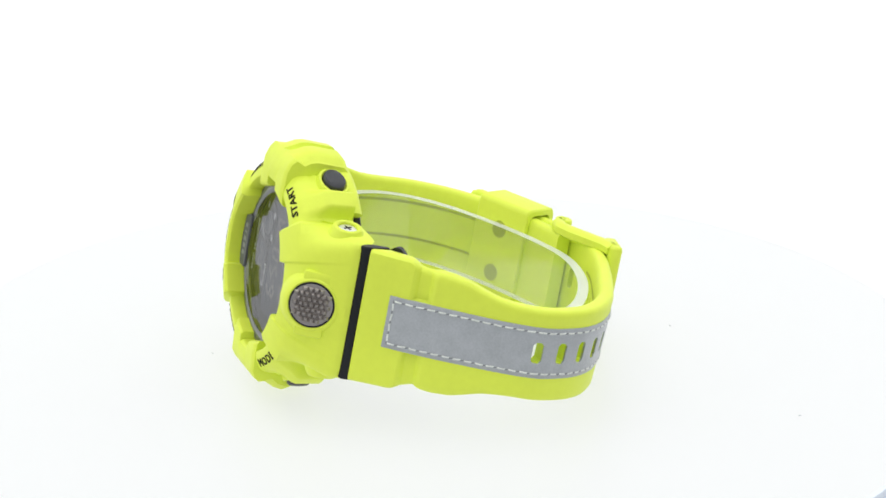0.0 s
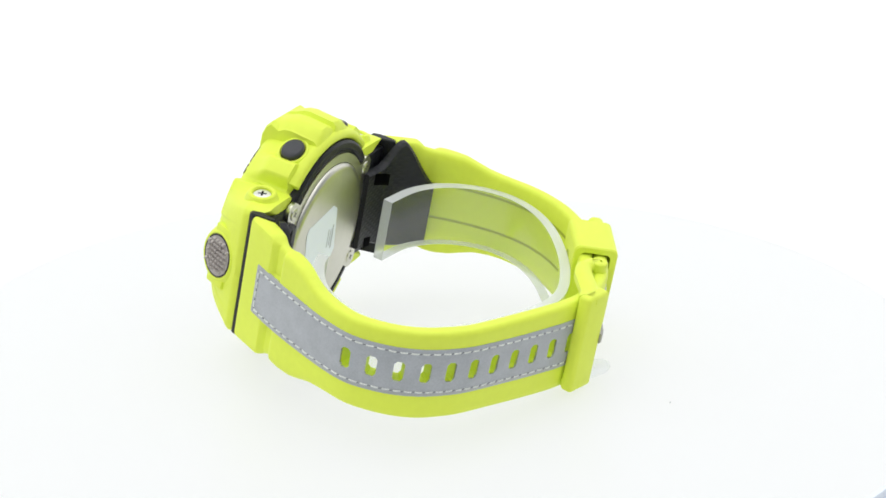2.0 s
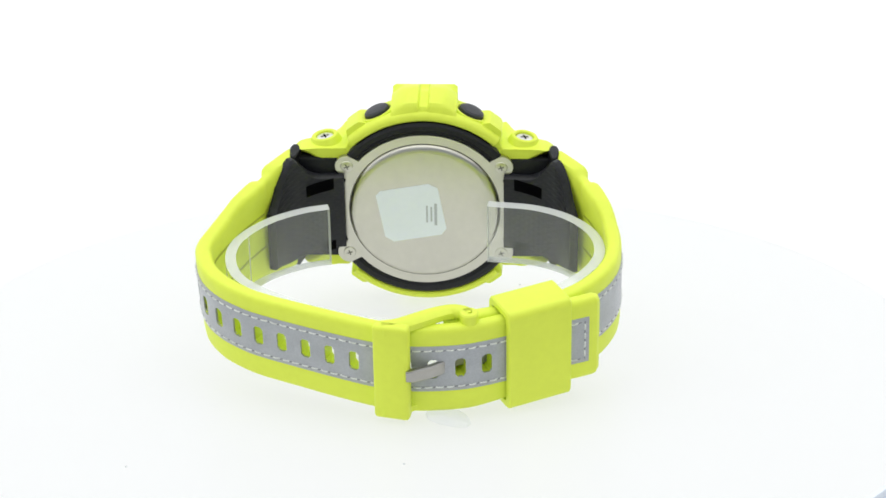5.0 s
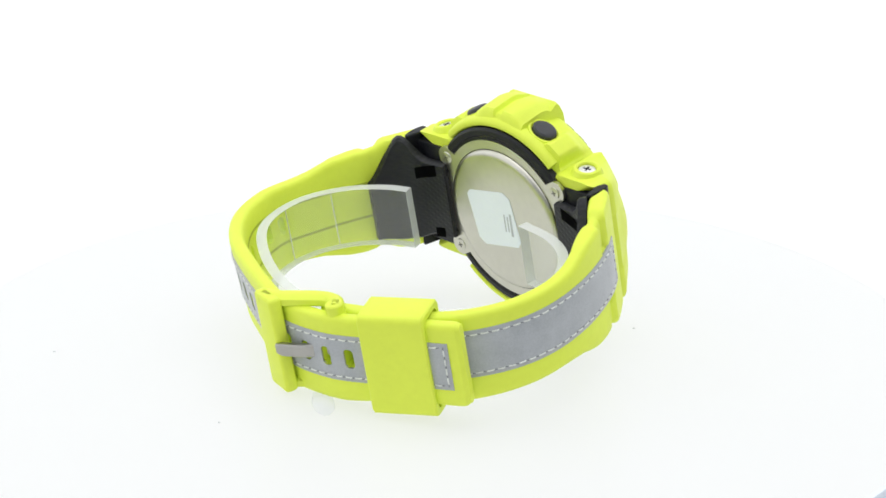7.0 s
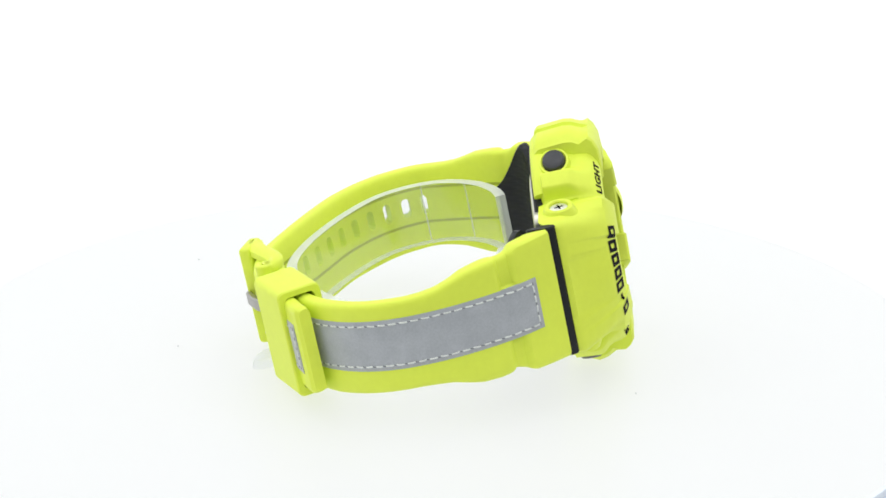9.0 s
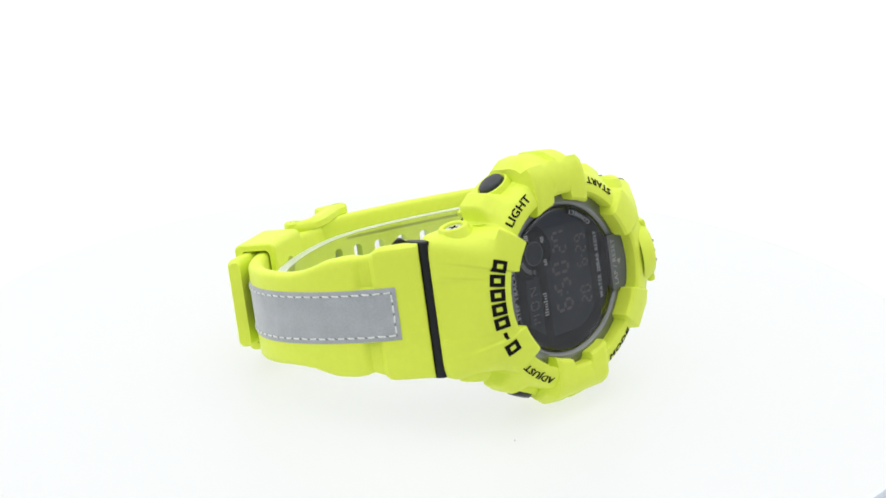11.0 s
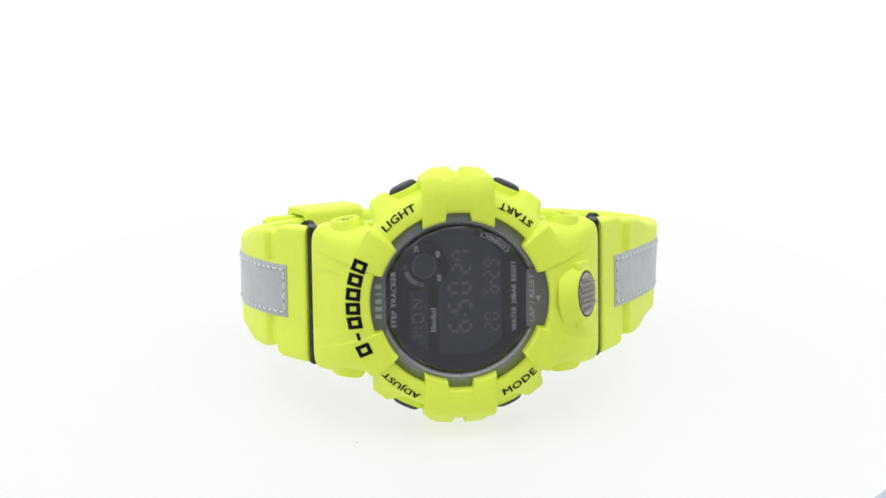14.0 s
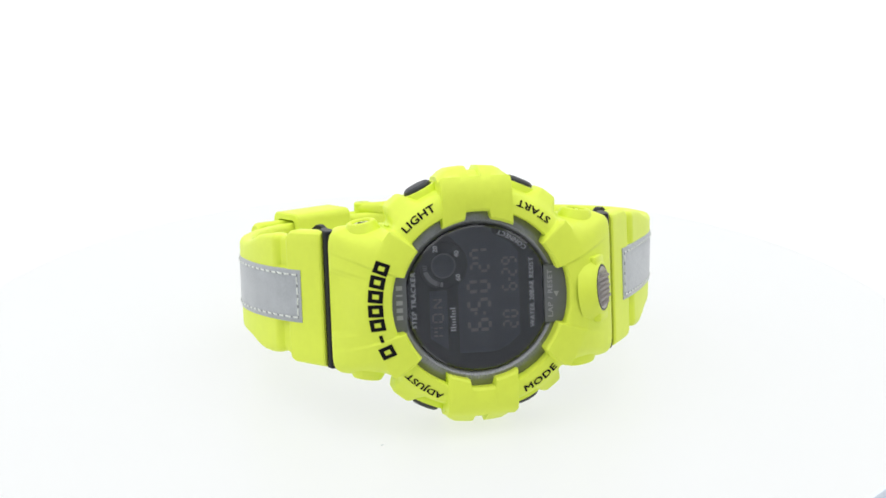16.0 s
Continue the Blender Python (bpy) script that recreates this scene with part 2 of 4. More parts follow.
# ---------------------------------------------------------------- setting
def build_setting():
    bm = bmesh.new()
    lathe(bm, [(0, 0), (88, 0), (98.4, 0), (98.4, -3.6), (0, -3.6)], (0, 0, 0), (0, 0, 1), 160)
    disc = thing("turntable", "round translucent white turntable under the watch", "turntable")
    part("platter", bm, M_TABLE, disc, "translucent white platter, light from below put in as glow")
    bm = bmesh.new()
    lathe(bm, [(98.4, 0.0), (99.0, -0.25), (99.3, -1.0), (99.3, -3.6), (98.4, -3.6)], (0, 0, 0), (0, 0, 1), 160)
    part("rim", bm, M_STICKER, disc, "white plastic rim")
    # seamless paper: flat, then curving up behind
    bm = bmesh.new()
    prof = [(-30, -3.8), (60, -3.8), (150, -3.8)]
    prof += [(150 + 170 * math.sin(a), -3.8 + 170 * (1 - math.cos(a))) for a in (radians(7.5 * k) for k in range(1, 13))]
    prof += [(320, 420), (320, 900)]
    rows = [[bm.verts.new((x, y, z)) for y, z in prof] for x in (-170, -85, 0, 85, 170)]
    for a, b in zip(rows, rows[1:]):
        for k in range(len(prof) - 1):
            bm.faces.new((a[k], b[k], b[k + 1], a[k + 1]))
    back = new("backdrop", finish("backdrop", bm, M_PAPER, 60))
    tagged(back, "seamless white paper backdrop with a slight added glow", "backdrop", kind="structure")
    bm = bmesh.new()
    block(bm, (0, 190, -19.6), (1, 0, 0), (0, 1, 0), (0, 0, 1), (1400, 800, 30), 2.0, 2)
    desk = new("ground", finish("ground", bm, M_DESK))
    tagged(desk, "grey laminate desk top under the backdrop and turntable", "desk", kind="structure")
    bm = bmesh.new()
    q = [bm.verts.new(p) for p in ((-6000, -6000, -750), (6000, -6000, -750), (6000, 6000, -750), (-6000, 6000, -750))]
    bm.faces.new(q)
    # Unseen wall, added to darken what the dial glass mirrors.
    bm2 = bmesh.new()
    block(bm2, (0, -1500, 125), (1, 0, 0), (0, 1, 0), (0, 0, 1), (4200, 80, 1746), 3.0, 1)
    wall = new("flag_wall_behind_camera", finish("flag_wall_behind_camera", bm2, M_WALL))
    tagged(wall, "unseen grey wall added behind the camera to dim reflections", "wall", kind="structure")
    # A second unseen wall on the right, added for the turned dial.
    bm2 = bmesh.new()
    block(bm2, (2140, -300, 125), (1, 0, 0), (0, 1, 0), (0, 0, 1), (80, 2480, 1746), 3.0, 1)
    wall = new("flag_wall_beside_desk", finish("flag_wall_beside_desk", bm2, M_WALL))
    tagged(wall, "unseen grey wall added beside the desk to dim reflections", "wall", kind="structure")
    floor = new("floor", finish("floor", bm, M_FLOOR))
    tagged(floor, "plain pale grey studio floor below the desk", "floor", kind="structure")
    return disc


turntable = build_setting()

# ---------------------------------------------------------------- the watch
watch = thing("wristwatch", "lime yellow digital wristwatch with grey reflective inlays lying on its side", "watch")
CZ = -0.85


def bezel_profile(phi):
    """The bezel's section (radius, depth) at an angle from the 6 o'clock side."""
    c, s = abs(math.cos(phi)), abs(math.sin(phi))
    d = math.degrees(math.atan2(s, c))          # 0 at the strap's axis, 90 at the blocks
    six = math.cos(phi) > 0
    w_lug = 1 - smooth(40.2, 42.2, d)
    # lug
    win = 1 - smooth(18.6, 20.0, d)
    r_in = 14.7 + 1.4 * win
    R = (min(26.05 / max(c, 1e-6), 30.0) ** -14 + (13.5 / max(s, 1e-6)) ** -14) ** (-1 / 14)
    yf = -5.4 + 0.5 * win
    rf = min(20.9 - 0.5 * smooth(0, 20, d), R - 0.9)
    deep = smooth(24, 29, d)

    def dip(r):
        return 0 if six else 0.34 * (1 - smooth(5.2, 5.9, r * s)) * smooth(20.5, 22.0, r * c)
    mid = (rf + R) / 2
    lug = [(r_in + 0.5, 2.4), (r_in, yf + 1.2), (r_in + 0.12, yf + 0.4), (r_in + 0.55, yf), (r_in + 1.5, yf + 0.08), (rf - 1.0, yf + 1.1),
           (rf, yf + 1.6), (rf + 0.5, yf + 1.9 + dip(rf + 0.5)), (mid - dip(mid) * 0.4, (yf + 4.4) / 2 + dip(mid)), (R - 0.35 - dip(R), 3.5), (R, 4.1), (R - 0.15, 5.2 + 3.0 * deep), (18.6, 6.2 + 2.0 * deep)]
    # the low diagonal between them
    fl = smooth(42.5, 48.0, d) * (1 - smooth(54.5, 61.5, d))
    R = 20.6 + 2.3 * fl
    dia = [(16.4, 2.4), (16.2, -2.4), (16.25, -3.5), (16.5, -3.9), (17.2, -3.9), (18.4, -3.5),
           (19.6, -2.7), (20.1, -1.8), (20.35 + 1.1 * fl, -0.2 + 0.6 * fl), (R - 0.3, 0.5 + 1.0 * fl), (R, 1.2 + 1.2 * fl), (R - 0.2, 6.9), (18.6, 7.9)]
    w_d = 1 - w_lug
    return [tuple(w_lug * a[k] + w_d * e[k] for k in (0, 1)) for a, e in zip(lug, dia)]


def build_bezel():
    bm = bmesh.new()
    n = 1080
    rows = []
    for i in range(n):
        phi = 2 * math.pi * i / n
        rows.append([bm.verts.new((r * math.cos(phi), y, CZ + r * math.sin(phi))) for r, y in bezel_profile(phi)])
    m = len(rows[0])
    for a, b in zip(rows, rows[1:] + rows[:1]):
        for k in range(m):
            j = (k + 1) % m
            bm.faces.new((a[k], b[k], b[j], a[j]))
    return part("bezel", bm, M_YELLOW, watch, "lime yellow resin bezel with raised guards", 38)


bezel = build_bezel()


def build_guards():
    """The two raised blocks across the strap's way."""
    for sg in (-1, 1):
        bm = bmesh.new()
        rows = []
        xs = [-6.45, -6.3, -5.9, -5.2, -4.2, -3.0, -2.55, -2.35, -2.1, -1.15, -0.8, 0.8, 1.15, 2.1, 2.35, 2.55, 3.0, 4.2, 5.2, 5.9, 6.3, 6.45]
        for x in xs:
            ax = abs(x)
            r_in = 14.55 + 1.4 * (1 - smooth(2.1, 2.4, ax))
            inner = math.sqrt(r_in * r_in - x * x)
            end = smooth(5.7, 6.45, ax) ** 2
            R = 23.65 - 0.25 * (ax / 4) ** 2 - 1.1 * smooth(4.4, 6.45, ax)
            Ro = R - 0.85 * (1 - smooth(0.8, 1.15, ax))
            yf = 0.35 * end
            low = 1 if sg < 0 else 0
            prof = [(inner + 0.5, 2.4), (inner, -3.2 + yf), (inner + 0.12, -3.8 + yf), (inner + 0.6, -4.2 + yf), (inner + 2.2, -4.35 + yf), (19.3, -4.15 + yf),
                    (21.1 - low * 0.6, -3.5 + yf + low * 0.1), (22.2 - 0.3 * end - low * 0.8, -2.6 + yf + low * 0.4), (Ro - 0.85 - low * 0.6, -1.0 + yf + low * 0.8), (Ro - 0.2 - low * 0.3, 0.5 + low * 0.9), (Ro, 2.0 + low * 1.2), (Ro - (0.55 if sg > 0 else 1.6), 7.0), (Ro - (1.2 if sg > 0 else 2.4), 7.7), (19.9, 8.3)]
            rows.append([bm.verts.new((x, y, CZ + sg * z)) for z, y in prof])
        m = len(rows[0])
        for a, b in zip(rows, rows[1:]):
            for k in range(m):
                j = (k + 1) % m
                bm.faces.new((a[k], b[k], b[j], a[j]))
        bm.faces.new(rows[0])
        bm.faces.new(rows[-1][::-1])
        part("guard_block", bm, M_YELLOW, bezel, "raised lime guard block", 34)


build_guards()


def build_back_rim():
    """Smooth yellow rims behind the guard blocks."""
    for mid in (90, 270):
        bm = bmesh.new()
        rows = []
        for k in range(41):
            a = radians(mid - 44 + 88 * k / 40)
            prof = ((19.7, 6.5), (19.75, 8.5), (20.1, 8.85), (20.8, 8.8), (21.4, 8.2), (21.6, 7.2), (21.4, 6.0))
            rows.append([bm.verts.new((r * math.cos(a), y, CZ + r * math.sin(a))) for r, y in prof])
        m = len(rows[0])
        for a, e in zip(rows, rows[1:]):
            for k in range(m):
                j = (k + 1) % m
                bm.faces.new((a[k], e[k], e[j], a[j]))
        bm.faces.new(rows[0])
        bm.faces.new(rows[-1][::-1])
        part("back_rim", bm, M_YELLOW, bezel, "", 50)


build_back_rim()


def surface_y(x, z):
    """Depth of the bezel's front at a place."""
    z -= CZ
    r = math.hypot(x, z)
    prof = bezel_profile(math.atan2(z, x))[2:11]
    return float(np.interp(r, [p[0] for p in prof], [p[1] for p in prof]))


def build_case():
    bm = bmesh.new()
    lathe(bm, [(15.0, 1.0), (18.5, 1.2), (19.0, 3.0), (19.6, 8.0), (19.5, 8.8), (19.0, 9.2), (18.0, 9.3), (17.6, 8.9), (0, 8.9)], (0, 0, CZ), (0, 1, 0), 120)
    case = part("case", bm, M_BLACK, watch, "black resin inner case")
    for sx in (-1, 1):
        bm = bmesh.new()
        block(bm, (sx * 20.4, 7.3, CZ), (1, 0, 0), (0, 1, 0), (0, 0, 1), (10.4, 2.6, 22.6), 0.5, 2)
        part("case_shoulder", bm, M_BLACK, case)
    # steel back with four ears
    bm = bmesh.new()
    pts = []
    for k in range(240):
        a = 2 * math.pi * k / 240
        x, z = math.cos(a), math.sin(a)
        r = 17.0
        r = min(r, 16.3 / max(abs(x), 1e-6))
        for ex in (-15.3, 15.3):
            for ez in (-9.9, 9.9):
                # ray against the ear's circle
                b = x * ex + z * ez
                q = ex * ex + ez * ez - 2.35 ** 2
                if b > 0 and b * b - q > 0:
                    r = max(r, b + math.sqrt(b * b - q))
        pts.append((x * r, z * r))
    prism(bm, pts, 9.3, 0.8, lambda u, v, w: Vector((u, w, CZ + v)))
    back = part("caseback", bm, M_STEEL, watch, "brushed steel case back with four screwed ears")
    bm = bmesh.new()
    lathe(bm, [(15.0, 9.25), (14.95, 9.5), (14.7, 9.85), (14.1, 10.1), (13.4, 10.17), (0, 10.17)], (0, 0, CZ), (0, 1, 0), 120)
    part("back_cover", bm, M_STEEL, back)
    bm = bmesh.new()
    lathe(bm, [(15.02, 9.33), (15.13, 9.33)], (0, 0, CZ), (0, 1, 0), 120)
    part("cover_groove", bm, M_SLOT, back)
    for ex in (-15.3, 15.3):
        for ez in (-9.9, 9.9):
            screw("back_screw", (ex, 9.35, CZ + ez), (0, 1, 0), 1.25, back, M_STEEL, M_CROSS)
    # paper label with unreadable lines
    lab = bmesh.new()
    tilt = radians(10)
    ca, sa = math.cos(tilt), math.sin(tilt)

    def on_back(u, v, w):
        return Vector((2.6 - (u * ca - v * sa), 10.17 + w, -0.9 + u * sa + v * ca))

    prism(lab, [(-6.3, -4.6), (-4.8, -6.0), (5.0, -6.0), (6.2, -4.8), (6.2, 4.6), (4.6, 5.9), (-5.2, 5.9), (-6.3, 5.0)], 0.10, 0.08, on_back)
    label = part("label", lab, M_STICKER, back, "white paper label with faint print")
    bm = bmesh.new()
    for k, (h, w) in enumerate(((5.0, 0.55), (3.4, 0.35), (3.8, 0.35))):
        block(bm, on_back(4.7 - k * 0.85, -1.2 + k * 0.2, 0.12), (1, 0, 0), (0, 1, 0), (0, 0, 1), (w, 0.03, h))
    part("label_print", bm, M_FAINT, label)


def screw(name, c, axis, r, parent, mat, cross):
    bm = bmesh.new()
    lathe(bm, [(r, -0.5), (r, 0.0), (r * 0.92, 0.14), (r * 0.6, 0.22), (0, 0.24)], c, axis, 28)
    s = part(name, bm, mat, parent, "cross-head screw")
    u, v, w = basis(axis)
    p = Vector(c) + w * 0.2
    # The cross is laid on as dark bars, its depth painted as shade.
    bm = bmesh.new()
    d1, d2 = (u + v * 0.35).normalized(), None
    d2 = w.cross(d1)
    block(bm, p, d1, d2, w, (r * 0.95, r * 0.2, 0.14))
    block(bm, p, d2, d1, w, (r * 0.95, r * 0.2, 0.144))
    part("cross_slot", bm, cross, s)


build_case()


def build_bosses():
    for sx in (-1, 1):
        for sz in (-1, 1):
            axis = Vector((sx * 0.16, -0.03, sz)).normalized()
            c = Vector((sx * 19.8, 4.3, CZ + sz * 13.6))
            bm = bmesh.new()
            lathe(bm, [(0, -0.1), (1.8, -0.1), (1.82, 0.62), (1.98, 0.82), (2.3, 0.88), (2.6, 0.72), (2.95, 0.1), (3.4, -1.0)], c, axis, 40)
            part("screw_boss", bm, M_YELLOW, bezel)
            screw("side_screw", c + axis * 0.25, axis, 1.72, bezel, M_SCREW, M_SLOT)


build_bosses()


def build_buttons():
    for sx in (-1, 1):
        for sz in (-1, 1):
            axis = Vector((sx * 0.42, 0.0, sz * 0.907)).normalized()
            c = Vector((sx * 8.8, 4.3, CZ + sz * 18.5))
            bm = bmesh.new()
            lathe(bm, [(2.45, -1.5), (2.45, 1.15), (2.3, 1.7), (1.95, 2.0), (1.2, 2.12), (0, 2.15)], c, axis, 44, su=1.1, sv=0.88, hint=(0, 1, 0))
            part("button", bm, M_BUTTON, watch, "charcoal oval push button")
            bm = bmesh.new()
            lathe(bm, [(2.5, 0.9), (2.75, 1.25), (3.15, 1.2), (3.5, 0.3), (3.6, -1.5)], c, axis, 44, su=1.1, sv=0.88, hint=(0, 1, 0))
            part("button_collar", bm, M_YELLOW, bezel)


build_buttons()


def build_knob():
    axis = Vector((math.cos(radians(29)), -math.sin(radians(29)), 0.06)).normalized()
    c = Vector(KNOB)
    u, v, w = basis(axis)
    bm = bmesh.new()
    lathe(bm, [(4.15, -1.0), (4.15, 0.2), (4.25, 0.38), (4.5, 0.42), (4.9, 0.2), (5.4, -0.5), (6.0, -1.5), (6.3, -2.6)], c, axis, 64)
    for sg in (-1, 1):
        block(bm, c + v * sg * 4.9 - w * 0.5 + u * 0.2, u, v, w, (5.2, 2.3, 1.5), 0.5)
    part("button_guard", bm, M_YELLOW, bezel)
    bm = bmesh.new()
    lathe(bm, [(4.12, -1.0), (4.12, 0.25), (3.95, 0.42), (3.8, 0.42), (0, 0.40)], c, axis, 64)
    knob = part("front_button", bm, M_KNURL, watch, "gunmetal round front button with knurled face")
    bm = bmesh.new()
    step = 1.0
    for i in range(-5, 6):
        for k in range(-5, 6):
            p = (i + 0.5 * (k % 2)) * step, k * step * 0.92
            if math.hypot(*p) < 3.6:
                q = c + u * p[0] + v * p[1] + w * 0.40
                base = [bm.verts.new(q + u * a * 0.49 + v * b * 0.45) for a, b in ((-1, -1), (1, -1), (1, 1), (-1, 1))]
                top = [bm.verts.new(q + u * a * 0.2 + v * b * 0.17 + w * 0.5) for a, b in ((-1, -1), (1, -1), (1, 1), (-1, 1))]
                bm.faces.new(top)
                for m in range(4):
                    n = (m + 1) % 4
                    bm.faces.new((base[m], base[n], top[n], top[m]))
    part("knurling", bm, M_KNURL, knob, sharp=10)
    bm = bmesh.new()
    lathe(bm, [(3.86, 0.435), (4.14, 0.43), (4.2, 0.2)], c, axis, 64)
    part("button_rim", bm, M_BLACK, knob)


KNOB = (22.9, -1.15, -0.6)
build_knob()


# ---------------------------------------------------------------- the dial
def build_dial():
    cz = CZ
    bm = bmesh.new()
    prof = [(13.3, 0.6), (13.4, -1.2), (14.2, -1.75), (15.2, -1.65), (16.6, -1.0), (16.8, 1.5)]
    n = 360
    rings = [[bm.verts.new((r * math.cos(a), y + (0.07 if (k % 2 and 0 < j < 4) else 0), cz + r * math.sin(a)))
              for k, a in enumerate(2 * math.pi * i / n for i in range(n))] for j, (r, y) in enumerate(prof)]
    for a, b in zip(rings, rings[1:]):
        for k in range(n):
            bm.faces.new((a[k], a[(k + 1) % n], b[(k + 1) % n], b[k]))
    part("dial_ring", bm, M_RING, watch, "grey metal ring round the dial", 20)
    bm = bmesh.new()
    lathe(bm, [(0, -0.78), (13.6, -0.78), (13.6, 1.1), (0, 1.1)], (0, 0, cz), (0, 1, 0), 96)
    dial = part("dial", bm, M_DIAL, watch, "black digital dial with pale print")

    def flat(x, z, lift=0.0):
        return Vector((x, -0.80 - lift, cz + z))

    def stroke(pts, width, lift):
        """A thin raised line along points of the dial."""
        bm = bmesh.new()
        for (x0, z0), (x1, z1) in zip(pts, pts[1:]):
            d = Vector((x1 - x0, 0, z1 - z0))
            block(bm, flat((x0 + x1) / 2, (z0 + z1) / 2, lift), d.normalized(), (0, 1, 0), d.normalized().cross(Vector((0, 1, 0))), (d.length + width * 0.7, 0.04, width))
        return bm

    hx, hz = -6.1, 6.14                    # middle of the small round dial
    window = [(-3.63, -10.2), (3.2, -10.2), (5.7, -9.1), (7.83, -7.2), (7.85, 7.9), (6.2, 9.8), (3.05, 11.7), (3.05, 12.5), (0, 12.9), (-3.0, 12.5), (-5.2, 11.7),
              (-2.9, 9.6), (-1.9, 7.6), (-1.75, 5.4), (-2.4, 3.5), (-3.63, 1.9)]
    bm = bmesh.new()
    prism(bm, window, 0.12, 0.12, lambda u, v, w: flat(u, v, w))
    lcd = part("display", bm, M_LCD, dial, "dark negative liquid crystal display")
    bm = bmesh.new()
    day = [(-8.92, 1.6), (-8.95, -7.0), (-5.5, -9.5), (-5.45, 1.6)]
    prism(bm, day, 0.12, 0.12, lambda u, v, w: flat(u, v, w))
    part("day_display", bm, M_LCD, dial)
    # seams of the display
    part("display_frame", stroke(window[:8], 0.22, 0.15), M_PRINT, dial)
    part("display_frame", stroke([(-3.63, 1.9), (-3.63, -10.2)], 0.22, 0.15), M_PRINT, dial)
    part("display_frame", stroke([day[0], day[1], day[2], day[3]], 0.2, 0.15), M_PRINT, dial)
    part("display_frame", stroke([(-5.5, -9.0), (-3.63, -9.4)], 0.2, 0.15), M_PRINT, dial)
    part("display_frame", stroke([(-4.0, -10.75), (-4.05, -12.6), (3.1, -12.8), (3.2, -10.75), (-4.0, -10.75)], 0.14, 0.04), M_PRINT, dial)
    # small round dial
    c = flat(hx, hz, 0.1)
    bm = bmesh.new()
    lathe(bm, [(0, 0.05), (4.2, 0.05), (4.32, 0.14), (4.5, 0.05), (4.5, -0.02)], c, (0, -1, 0), 64)
    sub = part("small_dial", bm, M_DIAL, dial)
    bm = bmesh.new()
    lathe(bm, [(4.18, 0.06), (4.24, 0.17), (4.42, 0.17), (4.5, 0.06)], c, (0, -1, 0), 64)
    part("small_dial_rim", bm, M_PRINT, sub)
    bm = bmesh.new()
    lathe(bm, [(0, 0.10), (1.75, 0.10), (1.95, 0.22), (2.15, 0.22), (2.25, 0.05)], c, (0, -1, 0), 48)
    part("small_dial_hub", bm, M_LCD, sub)
    bm = bmesh.new()
    lathe(bm, [(1.98, 0.14), (2.04, 0.24), (2.2, 0.24), (2.26, 0.14)], c, (0, -1, 0), 48)
    part("hub_ring", bm, M_DIM_RING, sub)
    bm = bmesh.new()
    arc = [radians(a) for a in range(196, 272, 6)]
    ring = [[bm.verts.new(flat(hx + r * math.cos(a), hz + r * math.sin(a), 0.22)) for a in arc] for r in (3.0, 3.85)]
    for k in range(len(arc) - 1):
        bm.faces.new((ring[0][k], ring[0][k + 1], ring[1][k + 1], ring[1][k]))
    part("step_gauge", bm, M_DIM, sub, "pale gauge arc")
    bm = bmesh.new()
    for a in (178, 184, 190):
        d = Vector((math.cos(radians(a)), 0, math.sin(radians(a))))
        block(bm, c + d * 3.42 + Vector((0, -0.12, 0)), d, (0, 1, 0), d.cross(Vector((0, 1, 0))), (0.8, 0.02, 0.14))
    part("gauge_marks", bm, M_DIM, sub)
    for x, z, word in ((-7.44, 9.17, "20"), (-3.56, 8.1, "40"), (-3.4, 3.81, "60")):
        def rim(u, v, w, x=x, z=z):
            return flat(x - v, z + u, 0.22 + w)
        part("gauge_number", letters(word, 1.25, rim, depth=0.02, bold=0.08), M_PALE, sub)

    def on_gauge(u, v, w):
        return flat(hx - 0.8 - v, hz - 3.35 + u, 0.25 + w)
    part("gauge_number", letters("80", 0.95, on_gauge, depth=0.02), M_PRINT, sub, "dark number on the gauge arc")

    # print read from below upwards
    def upward(x0, z0, lift=0.10):
        return lambda u, v, w: flat(x0 - v, z0 + u, lift + w)

    part("print", letters("STEP TRACKER", 1.2, upward(-11.62, 0.04), 1.1, 0.02, 1.06, 0.13, 10.2), M_PALE, dial)
    part("print", letters("WATER 20BAR RESIST", 1.2, upward(10.1, 0.2), 1.1, 0.02, 0.99, 0.13, 12.7), M_PALE, dial)

    def arc_in(r, mid):
        def f(u, v, w):
            a = radians(mid) + u / r
            return flat((r - v) * math.cos(a), (r - v) * math.sin(a), 0.10 + w)
        return f
    part("print", letters("CONNECT", 1.2, arc_in(12.4, 56.5), 1.1, 0.02, 1.0, 0.10, 6.1), M_PALE, dial)
    # a maker's word, as plain bars
    bm = bmesh.new()
    for k in range(9):
        h = 1.0 if k in (0, 1, 5, 8) else 0.7
        block(bm, flat(-4.1 - h / 2, -5.75 + k * 0.5, 0.12), (1, 0, 0), (0, 1, 0), (0, 0, 1), (h, 0.02, 0.27))
    part("print", bm, M_PALE, dial, "small pale word as bars")

    # plates in the two windows of the bezel
    for sx in (-1, 1):
        bm = bmesh.new()
        inner = 12.1 if sx > 0 else 13.1
        pts = [(sx * inner, -5.2), (sx * 15.0, -5.4)] + [(sx * 16.3 * math.cos(radians(a)), 16.3 * math.sin(radians(a))) for a in (-17, -12, -6, 0, 6, 12, 17)] + [(sx * 15.0, 5.4), (sx * inner, 5.2)]
        prism(bm, pts if sx > 0 else pts[::-1], 0, 0.9, lambda u, v, w: Vector((u, -2.15 - w, cz + v)))
        bmesh.ops.bevel(bm, geom=bm.edges[:], offset=0.12, segments=1, affect="EDGES")
        plate = part("window_plate", bm, M_PLATE, watch, "grey plate at the dial's edge")

